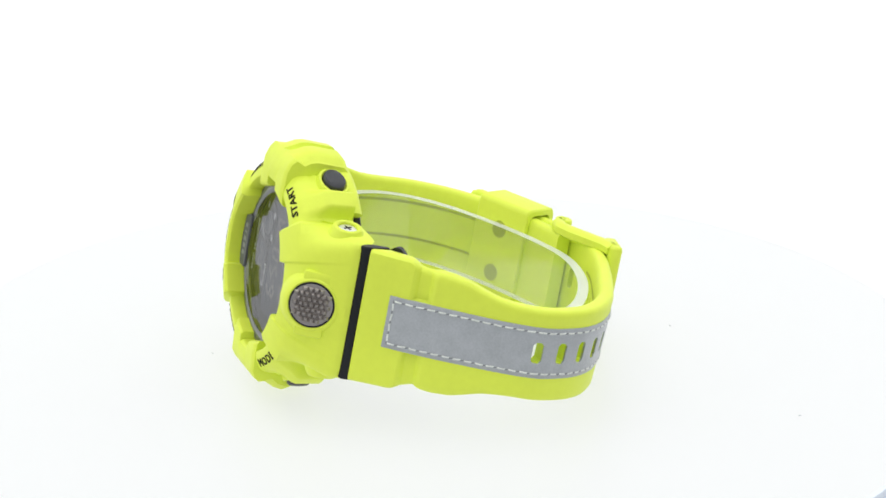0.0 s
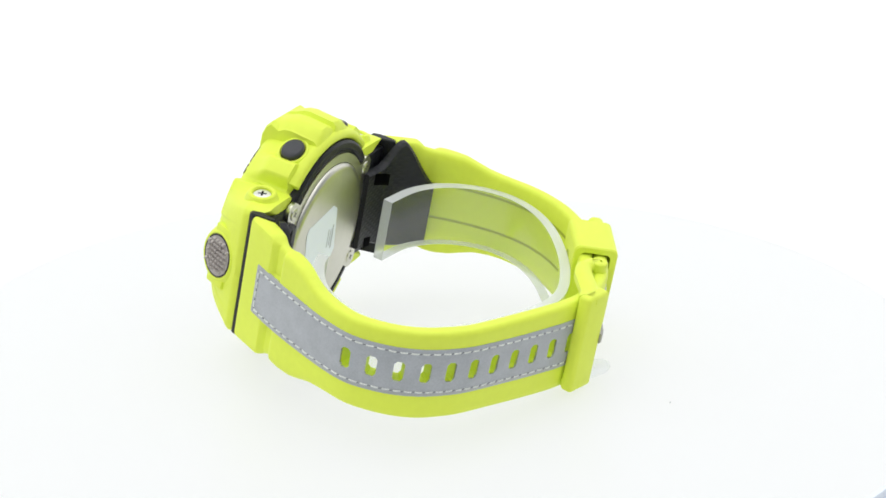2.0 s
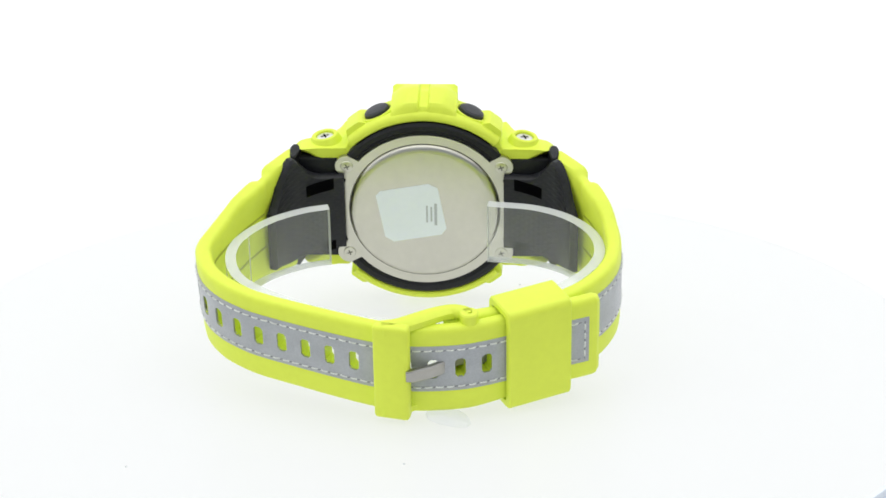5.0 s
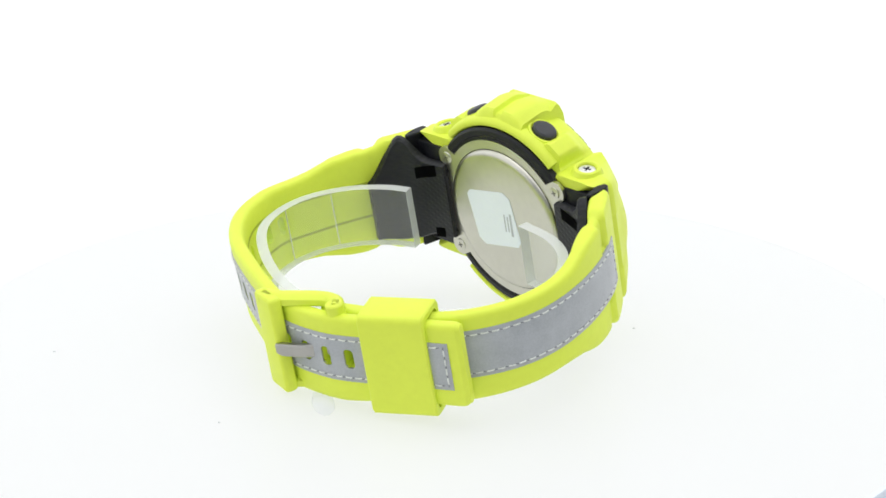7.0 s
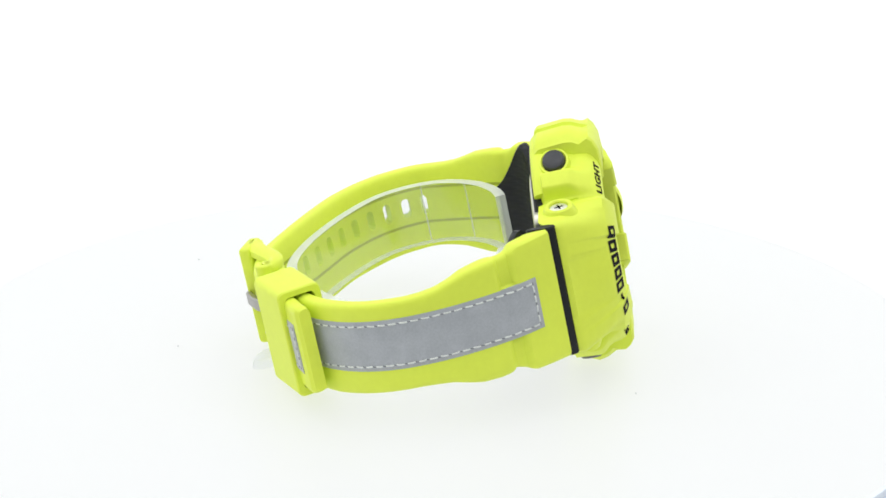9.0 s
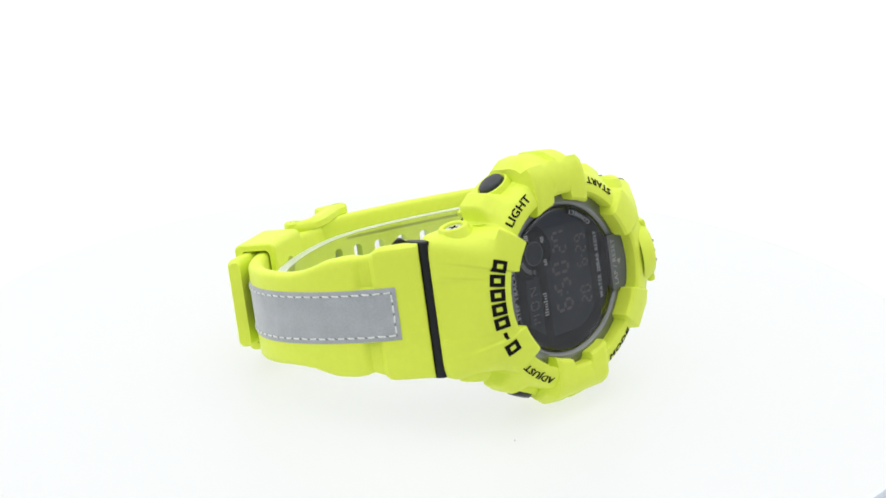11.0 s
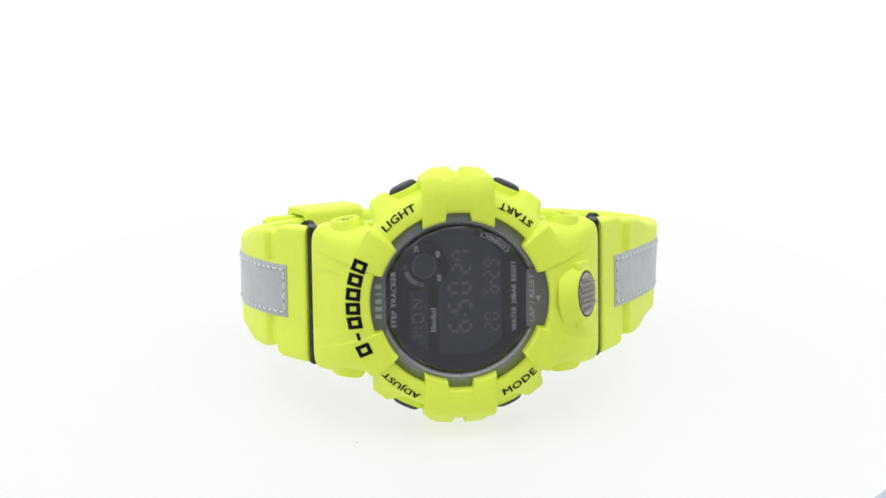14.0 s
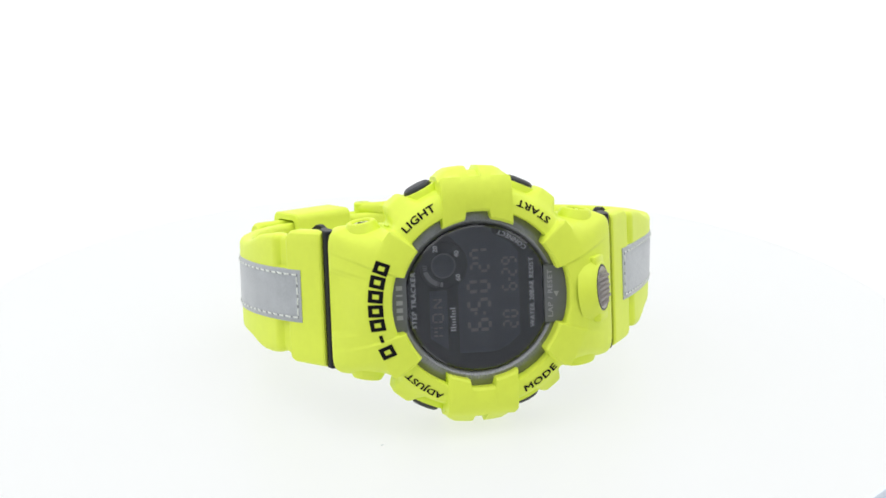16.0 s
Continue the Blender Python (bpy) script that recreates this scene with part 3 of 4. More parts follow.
        def on_plate(u, v, w, sx=sx):
            return Vector(((13.2 if sx > 0 else -14.5) - v, -2.19 - w, cz + u))
        if sx > 0:
            part("print", letters("LAP / RESET", 1.3, on_plate, 1.1, 0.02, 1.08, 0.05, 8.6), M_DIM, plate)
            bm = bmesh.new()
            prism(bm, [(-0.5, 0.5), (0.5, 0.5), (0, -0.5)], 0.05, 0.04, lambda u, v, w: Vector((14.3 + u, -2.15 - w, cz - 0.15 + v)))
            part("arrow_mark", bm, M_DIM, plate)
        else:
            bm = bmesh.new()
            for k in range(5):
                block(bm, on_plate(-2.6 + k * 1.35, 0, 0), (1, 0, 0), (0, 1, 0), (0, 0, 1), (1.15, 0.03, 0.8 if k != 3 else 0.3))
            part("print", bm, M_DIM, plate, "maker's word as plain bars")

    # lit segments
    def digit(bm, ch, u0, h, place, w=None):
        w = w or h * 0.52
        t = h * 0.13
        on = {"0": "abcdef", "2": "abged", "5": "afgcd", "6": "afgedc", "7": "abcf", "9": "abcdfg", "M": "efbci", "O": "abcdef", "N": "efbc", "-": "g"}[ch]
        h, w = h - t, w - t
        bars = {"a": (0, h / 2, w - t * 1.3, t), "g": (0, 0, w - t * 1.3, t), "d": (0, -h / 2, w - t * 1.3, t), "b": (w / 2, h / 4, t, h / 2 - t), "c": (w / 2, -h / 4, t, h / 2 - t),
                "f": (-w / 2, h / 4, t, h / 2 - t), "e": (-w / 2, -h / 4, t, h / 2 - t), "i": (0, h / 4, t, h / 2 - t)}
        if ch == "N":
            g = Vector((0, 0, 1)) * w + Vector((1, 0, 0)) * h
            block(bm, place(u0, 0, 0), g.normalized(), Vector((0, 1, 0)), g.normalized().cross(Vector((0, 1, 0))), (g.length * 0.8, 0.02, t))
        for k in on:
            x, y, a, b = bars[k]
            block(bm, place(u0 + x, y, 0), (0, 0, 1), (1, 0, 0), (0, 1, 0), (a, b, 0.02))

    for name, x0, h, w, row in (("time_digit", 0.25, 4.4, 2.35, (("6", -5.06), ("5", -1.33), ("0", 1.94))),
                                ("second_digit", 0.6, 3.6, 1.9, (("2", 5.46), ("7", 7.87))),
                                ("date_digit", 5.97, 2.9, 1.5, (("2", -5.3), ("0", -3.4), ("6", 1.57), ("-", 2.9), ("2", 4.25), ("9", 6.3))),
                                ("day_letter", -7.35, 2.1, 1.7, (("M", -5.86), ("O", -3.36), ("N", -0.7)))):
        for ch, u in row:
            bm = bmesh.new()
            digit(bm, ch, u, h, upward(x0, 0, 0.16), w)
            part(name, bm, M_SEGMENT, lcd)
    bm = bmesh.new()
    for v in (-0.8, 0.8):
        block(bm, upward(0.4, 0, 0.16)(-2.95, v, 0), (1, 0, 0), (0, 1, 0), (0, 0, 1), (0.5, 0.02, 0.5))
    part("colon", bm, M_SEGMENT, lcd)

    bm = bmesh.new()
    lathe(bm, [(0, -1.9), (12.9, -1.88), (13.3, -1.7), (13.38, -1.2)], (0, 0, cz), (0, 1, 0), 120)
    lathe(bm, [(0, -1.3), (13.36, -1.3)], (0, 0, cz), (0, 1, 0), 120)
    glass = part("glass", bm, M_GLASS, watch, "clear flat watch glass", 0.2)
    glass.data.flip_normals()
    flip = bmesh.new()
    flip.from_mesh(glass.data)
    bmesh.ops.reverse_faces(flip, faces=[f for f in flip.faces if f.normal.y > 0.001])
    flip.to_mesh(glass.data)
    flip.free()
    glass.visible_shadow = False


build_dial()


# ---------------------------------------------------------------- print on the bezel
def build_bezel_print():
    def arc_text(string, mid, r, outward, size):
        def f(u, v, w):
            a = radians(mid) + (-u / r if outward else u / r)
            q = r + (v if outward else -v)
            x, z = q * math.cos(a), CZ + q * math.sin(a)
            return Vector((x, surface_y(x, z) - 0.12 - w, z))
        part("print", letters(string, size, f, 1.04, 0.10, 1.36, 0.07), M_PRINT, bezel, "black printed word")

    arc_text("LIGHT", 125.2, 18.75, True, 1.8)
    arc_text("ADJUST", 234.8, 18.75, True, 1.6)
    arc_text("START", 56.0, 18.75, False, 1.7)
    arc_text("MODE", 304.8, 18.75, False, 1.85)
    # maker's word on the guard, as bold plain bars
    for k in range(7):
        a = radians(180 + 25.4 - k * 7.75)
        bm = bmesh.new()
        h, w = (2.55, 2.2) if k != 1 else (0.6, 1.3)
        r0 = 19.2
        u = Vector((math.cos(a), 0, math.sin(a)))
        t = Vector((-math.sin(a), 0, math.cos(a)))
        bars = [(-0.36, 0, 0.28, 1.0), (0.36, 0, 0.28, 1.0), (0, 0.35, 0.50, 0.30), (0, -0.35, 0.50, 0.30)] if k != 1 else [(0, 0, 1, 1)]
        for ru, tu, rw, tw in bars:
            grid = []
            for i in range(4):
                for j in range(4):
                    q = u * (r0 + (ru + (i / 3 - 0.5) * rw) * h) + t * ((tu + (j / 3 - 0.5) * tw) * w)
                    q.z += CZ
                    grid.append(bm.verts.new((q.x, surface_y(q.x, q.z) - 0.10, q.z)))
            for i in range(3):
                for j in range(3):
                    bm.faces.new((grid[i * 4 + j], grid[i * 4 + j + 1], grid[i * 4 + j + 5], grid[i * 4 + j + 4]))
        part("print", bm, M_PRINT, bezel, "bold black sign of the maker")


build_bezel_print()

# ---------------------------------------------------------------- the strap
LONG = Curve([(27.3, 6.3), (28.5, 8.1), (30.0, 10.5), (32.8, 15.0), (36.5, 21.9), (39.9, 29.0), (41.9, 35.4), (41.4, 40.3), (39.7, 44.9), (36.8, 48.9), (33.0, 52.2),
              (28.7, 54.9), (19.4, 59.1), (13.4, 61.6), (7.7, 63.8), (3.0, 65.0), (-2.0, 65.4), (-8.7, 64.7), (-13.5, 63.2), (-18.5, 61.0), (-23.5, 58.8), (-28.2, 56.7), (-32.3, 54.9), (-34.5, 53.6)], False, 0.05)
SHORT = Curve([(-27.3, 6.3), (-28.8, 8.1), (-30.6, 10.4), (-33.3, 14.4), (-36.0, 20.4), (-37.8, 26.5), (-38.6, 33.0), (-38.1, 38.6), (-36.5, 43.3), (-33.9, 47.6), (-30.2, 51.6),
               (-24.5, 55.6), (-17.0, 58.7), (-8.6, 61.4), (-6.0, 61.9)], True)
HOLE_0, HOLE_13 = LONG.near(41.9, 35.4), LONG.near(-8.9, 64.7)
HOLES = [HOLE_0 + (HOLE_13 - HOLE_0) / 13 * k for k in range(15)]


STEPS = (0, 7.8, 9.2, 11.8, 13.0, 15.0, 18.7, 21.0, 24.0, 27.0, 30.0, 40.0, 48.0, 70.0, 100.0, 112.0)
UPPER = (12.2, 12.0, 11.0, 10.7, 10.9, 10.8, 10.3, 9.5, 8.6, 8.2, 8.05, 8.05, 8.1, 8.4, 8.4, 8.5)
LOWER = (12.8, 12.5, 11.8, 10.9, 11.3, 11.5, 11.3, 10.7, 9.8, 9.45, 9.3, 9.6, 9.9, 9.9, 9.7, 8.7)


def half_height(s, total, tip, row=UPPER):
    """The strap's reach above its middle: two stepped blocks at the case, a hump, then a plain band."""
    h = sum(float(np.interp(s + d, STEPS, row)) for d in (-0.5, -0.25, 0.0, 0.25, 0.5)) / 5
    if tip:
        h -= 0.5 * smooth(total - 1.2, total, s)
    return h


def lower_half(s, total, tip):
    """The reach below its middle, a little more where it carries the holes."""
    return half_height(s, total, tip, LOWER)


def build_band(cv, name, label, holes, tip):
    total = cv.length
    lines = [0.0, 0.3]
    s = 0.7
    while s < total:
        if all(abs(s - q) > 1.5 for q in holes):
            lines.append(s)
        s += 0.55
    for q in holes:
        lines += [q - 1.0, q - 0.5, q + 0.5, q + 1.0]
    lines = sorted(lines + [total])
    mid = [-5.2, -4.0, -2.0, -1.45, 1.45, 2.0, 4.0, 5.2]
    wings = [0.35, 0.68, 0.84, 0.93, 0.98, 1.0]
    nz = len(mid) + 2 * len(wings)

    def z_of(s, k):
        hh = half_height(s, total, tip)
        if k < len(wings):
            hh = lower_half(s, total, tip)
            return -(5.2 + (hh - 5.2) * wings[::-1][k])
        if k >= len(wings) + len(mid):
            return 5.2 + (hh - 5.2) * wings[k - len(wings) - len(mid)]
        return mid[k - len(wings)]

    def round_off(s, z):
        d = (half_height if z > 0 else lower_half)(s, total, tip) - abs(z)
        r = 1.1
        return 0 if d >= r else -(r - math.sqrt(max(0, r * r - (r - d) ** 2)))

    def outer(s, k, z):
        groove = smooth(8.7, 9.3, s) * (1 - smooth(11.6, 12.6, s)) * smooth(4.7, 5.05, abs(z))
        end = -0.3 * (1 - smooth(0, 0.4, s)) - (0.5 * smooth(total - 0.7, total, s) if tip else 0)
        return round_off(s, z) - 0.95 * groove + end

    def inner(s, k, z):
        thick = 2.9 + 0.9 * (1 - smooth(3, 14, s)) + 0.7 * smooth(10.5, 13, s) * (1 - smooth(15, 22, s)) * smooth(5, 8, abs(z))
        if tip:
            thick += 0.3 * smooth(18, 26, s) * (1 - smooth(45, 62, s)) - 0.2 * smooth(62, 80, s)
        thick = 0.7 + (thick - 0.7) * smooth(-0.6, 3.4, s)
        return -thick - round_off(s, z) * 0.8 * smooth(0, 3, s)

    blocks = [(min(range(len(lines)), key=lambda i: abs(lines[i] - (q - 1.0))), nz // 2 - 2) for q in holes]
    band = part(name, sheet(cv, lines, z_of, nz, outer, inner, blocks), M_YELLOW, watch, label, 30)
    # grey inlay
    p0, p1 = 5.0, total - (2.6 if tip else 7.0)
    pl = sorted([p0, p1] + [s for s in lines if p0 + 0.2 < s < p1 - 0.2])
    rows = [-4.85, -4.6, -3.4, -2.0, -1.45, 1.45, 2.0, 3.4, 4.6, 4.85]
    pb = [(min(range(len(pl)), key=lambda i: abs(pl[i] - (q - 1.0))), 3) for q in holes]
    inlay = part("reflective_inlay", sheet(cv, pl, lambda s, k: rows[k], len(rows),
                                           lambda s, k, z: 0.10 + (0.08 if 0 < k < len(rows) - 1 else 0), lambda s, k, z: -0.3, pb),
                 M_CLOTH, band, "grey reflective fabric inlay sewn on the strap")
    # sewing
    bm = bmesh.new()
    rnd = random.Random(4)

    def stitch(s, z, along=True):
        c = on_strap(cv, s, z, 0.24)
        t, n = cv.tangent(s), cv.out(s)
        t, n, zz = Vector((t.x, t.y, 0)), Vector((n.x, n.y, 0)), Vector((0, 0, 1))
        a = rnd.uniform(-0.10, 0.10)
        if along:
            d, e = t + zz * a, zz - t * a
        else:
            d, e = zz + t * a, t - zz * a
        ln = rnd.uniform(1.35, 1.6)
        pts = [(-ln / 2, 0, -0.10), (-ln / 4, 0, 0.06), (ln / 4, 0, 0.06), (ln / 2, 0, -0.10)]
        rings = []
        for x, _, h in pts:
            w = 0.17
            rings.append([bm.verts.new(c + d * x + e * y + n * (h + q)) for y, q in ((-w, -0.05), (-w * 0.5, 0.09), (w * 0.5, 0.09), (w, -0.05))])
        for a1, b1 in zip(rings, rings[1:]):
            for k in range(3):
                bm.faces.new((a1[k], a1[k + 1], b1[k + 1], b1[k]))

    # Needle holes are small dark blocks, hole shade put into the colour.
    pits = bmesh.new()
    s = p0 + 1.6
    while s < p1 - 1.0:
        for z in (-3.95, 3.95):
            stitch(s, z)
            t, n = cv.tangent(s + 1.01), cv.out(s + 1.01)
            t, n = Vector((t.x, t.y, 0.28)).normalized(), Vector((n.x, n.y, 0))
            block(pits, on_strap(cv, s + 1.01, z, 0.15), t, n.cross(t), n, (rnd.uniform(0.5, 0.75), 0.19, 0.2))
        s += 2.02
    for z in (-3.87, -1.92, 0.0, 1.92, 3.87):
        for q in ([p0 + 0.85] + ([p1 - 0.85] if tip else [])):
            t, n = cv.tangent(q), cv.out(q)
            block(pits, on_strap(cv, q, z, 0.15), (0, 0, 1), (t.x, t.y, 0), (n.x, n.y, 0), (0.55, 0.24, 0.2))
    part("needle_hole_shade", pits, M_PIT, inlay, "needle holes between the stitches, shade painted as dark marks")
    for z in (-2.9, -0.95, 0.95, 2.9):
        stitch(p0 + 0.85, z, False)
        if tip:
            stitch(p1 - 0.85, z, False)
    part("stitching", bm, M_THREAD, inlay, "pale grey lockstitch thread")
    # seam grooves inside: flat olive strips, groove shade put into the colour
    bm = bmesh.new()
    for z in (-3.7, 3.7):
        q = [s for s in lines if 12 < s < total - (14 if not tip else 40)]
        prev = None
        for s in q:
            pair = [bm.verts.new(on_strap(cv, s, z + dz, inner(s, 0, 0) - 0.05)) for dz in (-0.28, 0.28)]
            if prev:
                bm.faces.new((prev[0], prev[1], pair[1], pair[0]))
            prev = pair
    part("inner_seam", bm, M_SEAM, band, "seam line on the strap's inside, groove shade painted olive")
    return band


long_strap = build_band(LONG, "hole_strap", "lime yellow resin strap end with adjustment holes", HOLES, True)
short_strap = build_band(SHORT, "buckle_strap", "lime yellow resin strap end that holds the buckle", [], False)


def build_strap_ends():
    for sx, cv in ((1, LONG), (-1, SHORT)):
        # black gasket between case and strap
        bm = bmesh.new()
        pts = [(25.2, 5.2), (26.2, 5.3), (26.65, 6.4), (26.6, 8.0), (26.4, 10.4), (25.4, 10.6), (24.4, 7.0)]
        top = [(x, y, 11.9) for x, y in pts]
        low = [(x, y, -13.3) for x, y in pts]
        a = [bm.verts.new((sx * p[0], p[1], p[2])) for p in top]
        b = [bm.verts.new((sx * p[0], p[1], p[2])) for p in low]
        bm.faces.new(a)
        bm.faces.new(b[::-1])
        for k in range(len(a)):
            j = (k + 1) % len(a)
            bm.faces.new((a[k], b[k], b[j], a[j]))
        bmesh.ops.bevel(bm, geom=bm.edges[:], offset=0.2, segments=1, affect="EDGES")
        part("strap_joint", bm, M_BLACK, watch, "black resin joint between case and strap")
        # black lining plate behind the joint
        way = Curve([(sx * x, y) for x, y in ((15.9, 9.6), (19.5, 10.0), (22.8, 10.5), (25.6, 11.9), (27.6, 14.2), (28.8, 16.8), (29.7, 19.0))], sx < 0)
        lines = list(np.linspace(0, way.length, 26))
        def hh(s, up):
            if up:
                return 7.7 + 4.9 * smooth(3.0, 10.8, s) ** 2.4 - 9.0 * smooth(10.9, way.length + 1.0, s) ** 0.8
            return 8.8 + 1.6 * smooth(4, 10, s) - 1.6 * smooth(12, way.length, s)
        fr = [-1, -0.96, -0.82, -0.68, -0.3, 0.3, 0.55, 0.70, 0.96, 1]
        lining = part("lining_plate", sheet(way, lines, lambda s, k: hh(s, fr[k] > 0) * fr[k] + 0.2, len(fr), lambda s, k, z: 0.9,
                                            lambda s, k, z: -0.9 + (0.5 if k in (0, len(fr) - 1) else 0)),
                      M_LINING, watch, "black resin lining plate with two slots")
        # Flat dark faces on the plate, the slots' inner shade put into colour.
        for q0, q1, lo0, hi0, lo1, hi1 in ((2.1, 7.9, 5.2, 7.7, 3.7, 6.2), (2.1, 4.6, -8.7, -6.6, -9.0, -6.9)):
            bm = bmesh.new()
            us = [k / 6 for k in range(7)]
            for u0, u1 in zip(us, us[1:]):
                vs = [bm.verts.new(on_strap(way, q0 + (q1 - q0) * u, z, -0.96))
                      for u, z in ((u0, lo0 + (lo1 - lo0) * u0), (u1, lo0 + (lo1 - lo0) * u1), (u1, hi0 + (hi1 - hi0) * u1), (u0, hi0 + (hi1 - hi0) * u0))]
                bm.faces.new(vs)
            part("slot", bm, M_SLOT, lining)


build_strap_ends()


def frame_at(cv, s, off=0.0):
    t, n = cv.tangent(s), cv.out(s)
    p = on_strap(cv, s, 0, off)
    return p, Vector((t.x, t.y, 0)), Vector((n.x, n.y, 0))


Z = Vector((0, 0, 1))


def build_keeper():
    a, b = Vector((-17.8, 63.3, 0)), Vector((-29.2, 57.4, 0))
    t = (b - a).normalized()
    n = Vector((t.y, -t.x, 0))
    if n.y < 0:
        n = -n
    mid = (a + b) / 2 + Z * -1.5
    w = (b - a).length
    bm = bmesh.new()
    H, D, th = 10.4, 8.6, 1.3
    c0 = mid - n * D / 2
    outline = []
    for (ox, oz) in ((1, 1), (-1, 1), (-1, -1), (1, -1)):
        for k in range(5):
            base = {(1, 1): 0, (-1, 1): 90, (-1, -1): 180, (1, -1): 270}[(ox, oz)]
            ang = radians(base + 22.5 * k)
            outline.append((ox * (D / 2 - 1.3) + 1.3 * math.cos(ang), oz * (H - 1.3) + 1.3 * math.sin(ang)))
    def ring(off, x):
        f = [((D / 2 - off) / (D / 2), (H - off) / H)]
        return [bm.verts.new(c0 + n * p * f[0][0] + Z * q * f[0][1] + t * x) for p, q in outline]
    rings = [ring(0.25, -w / 2), ring(0, -w / 2 + 0.3), ring(0, w / 2 - 0.3), ring(0.25, w / 2), ring(th, w / 2), ring(th, -w / 2)]
    m = len(outline)
    for r0, r1 in zip(rings, rings[1:] + rings[:1]):
        for k in range(m):
            bm.faces.new((r0[k], r0[(k + 1) % m], r1[(k + 1) % m], r1[k]))
    keeper = part("strap_keeper", bm, M_YELLOW, watch, "lime yellow resin strap keeper loop", 35)
    # Dimples are darker discs that stand in for the shade of hollows.
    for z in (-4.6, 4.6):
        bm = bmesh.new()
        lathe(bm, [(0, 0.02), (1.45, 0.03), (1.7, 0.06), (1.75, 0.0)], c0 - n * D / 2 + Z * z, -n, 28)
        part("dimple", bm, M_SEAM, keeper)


build_keeper()


def build_buckle():
    bm = bmesh.new()
    zc = -1.7
    d = Vector((0.975, -0.22, 0)).normalized()       # along the bar's face
    n = Vector((0.22, 0.975, 0)).normalized()
    block(bm, (3.4, 66.55, zc + 0.75), d, n, Z, (6.7, 2.7, 19.9), 0.8, 3)
    buckle = part("buckle", bm, M_YELLOW, watch, "lime yellow resin buckle frame")
    for sg in (-1, 1):
        # an arm bent down to the hinge eye
        bm = bmesh.new()
        cv = Curve([(5.2, 66.0), (2.2, 65.2), (-1.2, 63.2), (-4.6, 61.2), (-7.4, 60.2), (-9.6, 60.7), (-10.7, 62.0)], True)
        rings = []
        for s in np.linspace(0, cv.length, 26):
            p, nn = cv.at(s), cv.out(s)
            c, o = Vector((p.x, p.y, zc + 0.75 + sg * 8.75)), Vector((nn.x, nn.y, 0))
            w = 1.75 - 0.35 * smooth(9, 16, s)
            rings.append([bm.verts.new(c + o * a * w + Z * b * 1.2) for a, b in ((1, -0.5), (1, 0.5), (0.5, 1), (-0.5, 1), (-1, 0.5), (-1, -0.5), (-0.5, -1), (0.5, -1))])
        for r0, r1 in zip(rings, rings[1:]):
            for k in range(8):
                bm.faces.new((r0[k], r0[(k + 1) % 8], r1[(k + 1) % 8], r1[k]))
        bm.faces.new(rings[0])
        bm.faces.new(rings[-1][::-1])
        part("buckle_arm", bm, M_YELLOW, buckle, sharp=50)
        bm = bmesh.new()
        lathe(bm, [(0.55, -1.2), (1.45, -1.2), (1.7, -0.95), (1.7, 0.95), (1.45, 1.2), (0.55, 1.2)], (-10.5, 62.0, zc + 0.75 + sg * 8.75), (0, 0, 1), 28, close=True)
        part("hinge_eye", bm, M_YELLOW, buckle)
    bm = bmesh.new()
    lathe(bm, [(0, -9.4), (0.55, -9.4), (0.55, 9.4), (0, 9.4)], (-10.0, 62.0, zc + 0.6), (0, 0, 1), 16)
    part("buckle_pin", bm, M_PRONG, buckle, "steel spring bar")
    # hinge block of the strap
    for z, h in ((5.4, 6.6), (-5.4, 6.6)):
        bm = bmesh.new()
        block(bm, (-10.0, 61.0, zc + z), (0.97, 0.24, 0), (-0.24, 0.97, 0), Z, (3.6, 3.2, h), 0.8, 3)
        part("hinge_lug", bm, M_YELLOW, short_strap)
    # prong
    cv = Curve([(-10.0, 61.8), (-8.0, 62.6), (-6.4, 64.0), (-5.2, 65.5), (-3.8, 66.5), (-1.8, 67.5), (-0.2, 68.2), (0.8, 68.3)], True)
    bm = bmesh.new()
    rings = []
    for s in np.linspace(0, cv.length, 30):
        p, nn = cv.at(s), cv.out(s)
        w = 1.3 - 0.25 * smooth(cv.length - 1.5, cv.length, s)
        c = Vector((p.x, p.y, zc + 0.8))
        o = Vector((nn.x, nn.y, 0))
        rings.append([bm.verts.new(c + o * a + Z * b) for a, b in ((0.55, -w + 0.25), (0.55, w - 0.25), (0.35, w), (-0.4, w), (-0.4, -w), (0.35, -w))])
    for r0, r1 in zip(rings, rings[1:]):
        for k in range(6):
            bm.faces.new((r0[k], r0[(k + 1) % 6], r1[(k + 1) % 6], r1[k]))
    bm.faces.new(rings[0])
    bm.faces.new(rings[-1][::-1])
    part("prong", bm, M_PRONG, buckle, "satin steel buckle prong")


build_buckle()


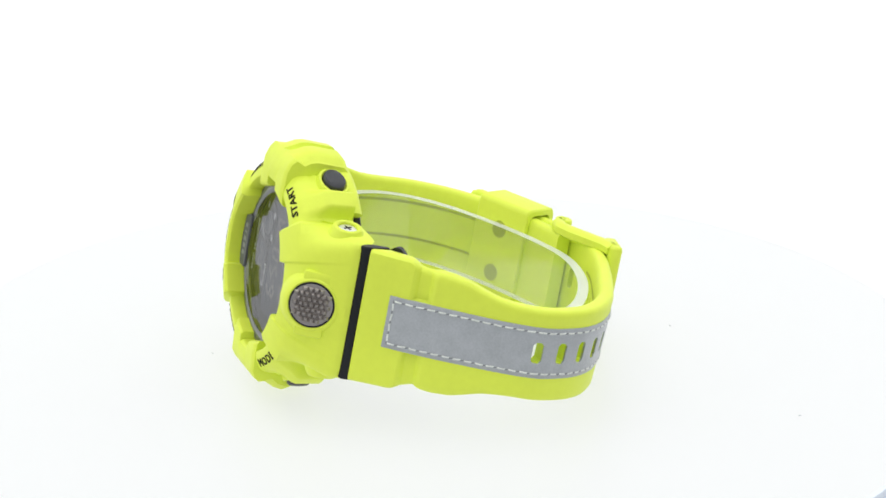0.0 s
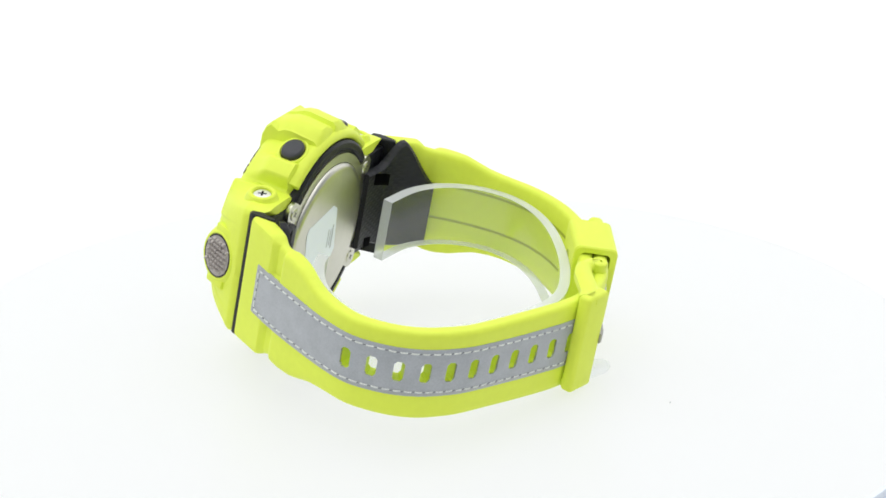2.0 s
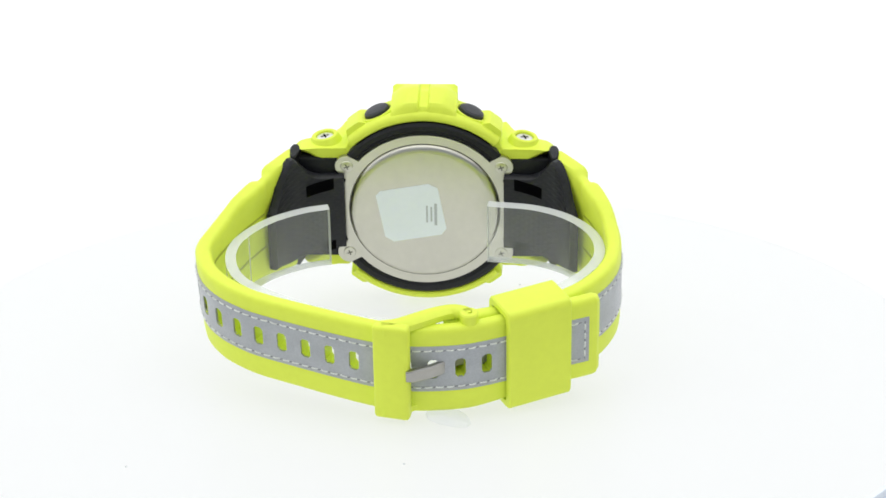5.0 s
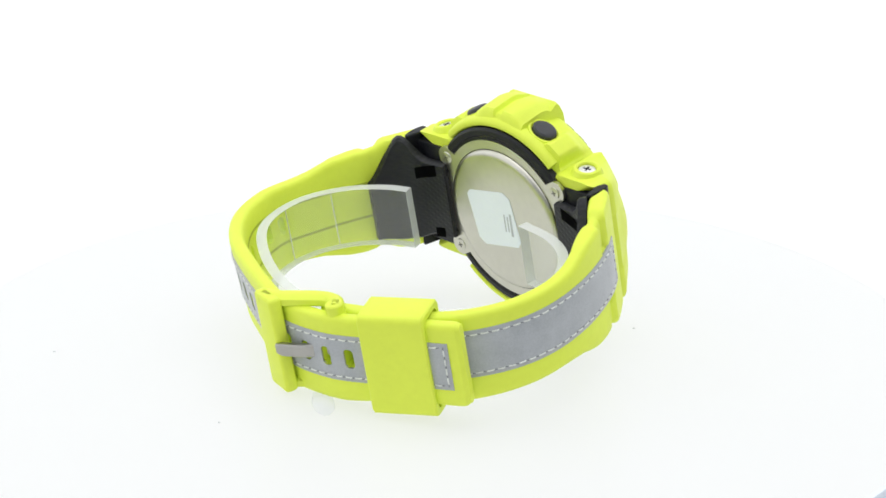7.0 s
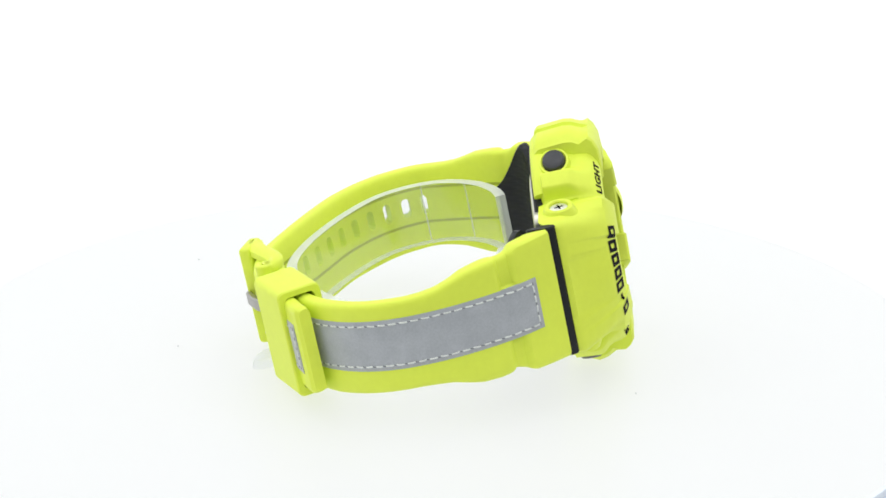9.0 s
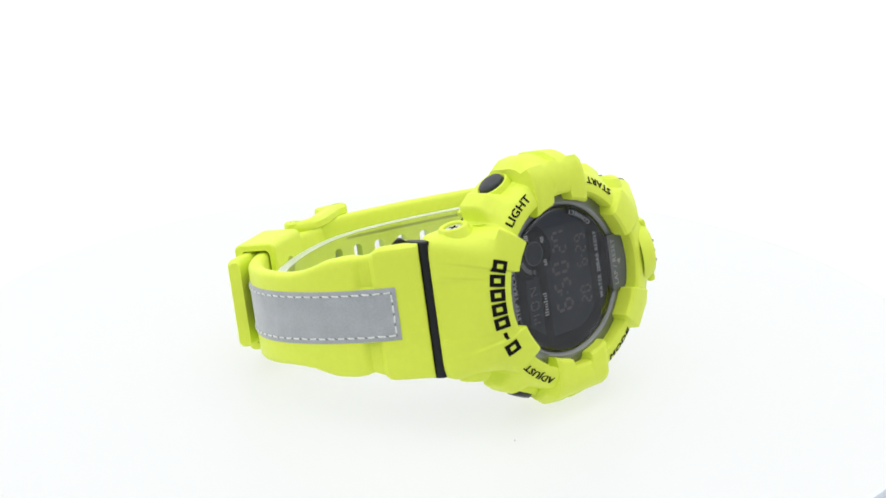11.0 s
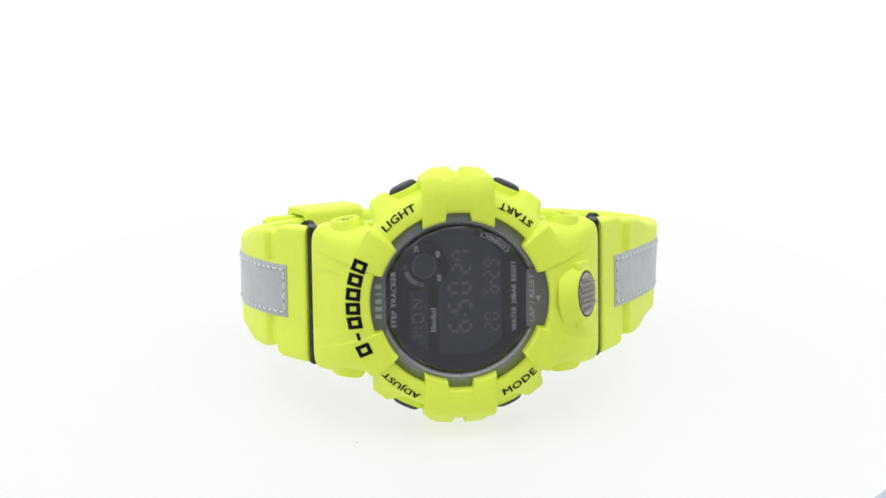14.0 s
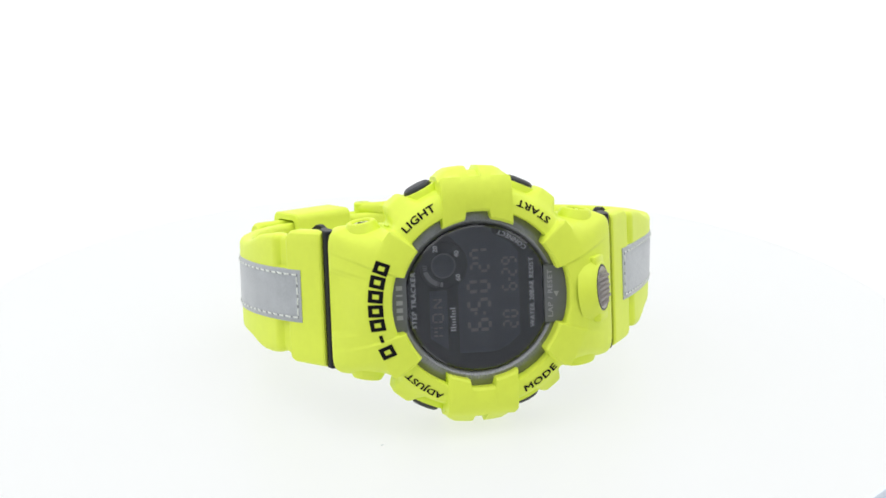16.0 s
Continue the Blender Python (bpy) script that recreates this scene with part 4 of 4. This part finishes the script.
# ---------------------------------------------------------------- the clear stand, pad and speck
def build_stand():
    cv = Curve([(18.4, 18.0), (23.5, 19.6), (30.0, 23.8), (34.8, 30.5), (35.6, 37.5), (32.6, 44.6), (24.0, 51.2), (12.0, 56.6), (0.0, 58.6), (-11.0, 55.6),
                (-22.0, 49.6), (-30.0, 43.0), (-34.2, 35.5), (-33.6, 28.0), (-29.0, 21.6), (-22.0, 17.8), (-12.8, 16.4)], False)
    lines = list(np.linspace(0, cv.length, 150))
    stand = thing("watch_cuff_stand", "clear bent acrylic cuff that spreads the watch strap", "display stand")
    rows = [-6.3, 6.3]
    bm = sheet(cv, lines, lambda s, k: rows[k] - 0.9, 2, lambda s, k, z: 1.0, lambda s, k, z: -1.0)
    body = part("cuff_sheet", bm, M_ACRYLIC, stand, "clear bent acrylic sheet", 40)
    body.visible_shadow = False
    for z in (-7.24, 5.44):
        rim = [z - 0.03, z + 0.03]
        bm = sheet(cv, lines, lambda s, k: rim[k], 2, lambda s, k, z: 1.02, lambda s, k, z: -1.02)
        e = part("cut_edge", bm, M_EDGE, stand, "cut edge of the acrylic, highlight put in as white haze", 40)
        e.visible_shadow = False
    for x, y in ((32.6, 26.6), (35.7, 35.5)):
        s0 = cv.near(x, y)
        bm = sheet(cv, [s0, s0 + 0.22], lambda s, k: rows[k] - 0.9, 2, lambda s, k, z: 1.05, lambda s, k, z: 0.95)
        e = part("bend_line", bm, M_EDGE, stand, "pale line at a bend of the acrylic", 40)
        e.visible_shadow = False
    for s0 in (0.0, cv.length - 0.08):
        bm = sheet(cv, [s0, s0 + 0.08], lambda s, k: rows[k] - 0.9, 2, lambda s, k, z: 1.02, lambda s, k, z: -1.02)
        e = part("cut_end", bm, M_EDGE, stand, "cut end of the acrylic, highlight put in as white haze", 40)
        e.visible_shadow = False
    return stand


stand = build_stand()


def build_pad():
    bm = bmesh.new()
    rnd = random.Random(9)
    n = 28
    rings = []
    for r, h in ((1.0, 0.0), (1.06, 0.25), (0.98, 0.75), (0.8, 1.0)):
        rings.append([bm.verts.new((math.cos(2 * math.pi * k / n) * 4.4 * r * (1 + 0.06 * math.sin(3 * k)), math.sin(2 * math.pi * k / n) * 1.9 * r * (1 + 0.08 * math.sin(2 * k + 1)),
                                    h * 2.1)) for k in range(n)])
    for a, b in zip(rings, rings[1:]):
        for k in range(n):
            bm.faces.new((a[k], a[(k + 1) % n], b[(k + 1) % n], b[k]))
    bm.faces.new(rings[0][::-1])
    bm.faces.new(rings[-1])
    ob = new("putty_pad", finish("putty_pad", bm, M_PUTTY, 50))
    tagged(ob, "clear soft putty pad under the buckle", "putty")
    ob.visible_shadow = False
    return ob


pad = build_pad()


def build_speck():
    bm = bmesh.new()
    block(bm, (0, 0, 0.12), Vector((1, 0.3, 0)).normalized(), Vector((-0.3, 1, 0)).normalized(), Z, (0.5, 0.26, 0.2), 0.06, 1)
    ob = new("dust_speck", finish("dust_speck", bm, M_SPECK))
    tagged(ob, "tiny grey speck of dust on the turntable", "dust")
    return ob


speck = build_speck()
SPECKS = [(speck, -2.85, -42.7, 30)] + [(copy_thing(speck, Matrix()), x, y, r) for x, y, r in ((31.4, 66.9, 80), (-13.9, 48.2, 10))]

# ---------------------------------------------------------------- what turns
STEADY = [(0.5 * k, 271.58 - 11.334 * k) for k in range(20)]        # an even 22.7 degrees a second
TURN = STEADY + [(10.0, 45.1), (10.4, 36.3), (10.8, 28.05), (11.0, 24.2), (11.5, 15.82), (12.0, 8.15), (12.5, 1.24), (13.0, -5.2), (13.5, -10.2), (14.0, -14.55),
                 (14.3, -16.65), (14.5, -17.65), (14.6, -18.05), (14.7, -18.05), (14.8, -17.55), (15.0, -16.5), (15.5, -13.1), (16.0, -8.32)]
UP = Matrix.Translation((0, 0, FLOOR * MM))
WATCH_BASE = UP @ pose(12.386 * MM, -28.685 * MM, 2.23 * MM, -11.297, 0.227, 19.15)


def motions():
    turns = [(t, pose(0, 0, 0, 0, 0, a)) for t, a in TURN]
    walk(turntable, turns)
    walk(watch, [(t, m @ WATCH_BASE) for t, m in turns])
    walk(stand, [(t, m @ WATCH_BASE) for t, m in turns])
    walk(pad, [(t, m @ pose(-14.3 * MM, 28.0 * MM, 0, 0, 0, -12)) for t, m in turns])
    for ob, x, y, r in SPECKS:
        walk(ob, [(t, m @ pose(x * MM, y * MM, 0, 0, 0, r)) for t, m in turns])


motions()
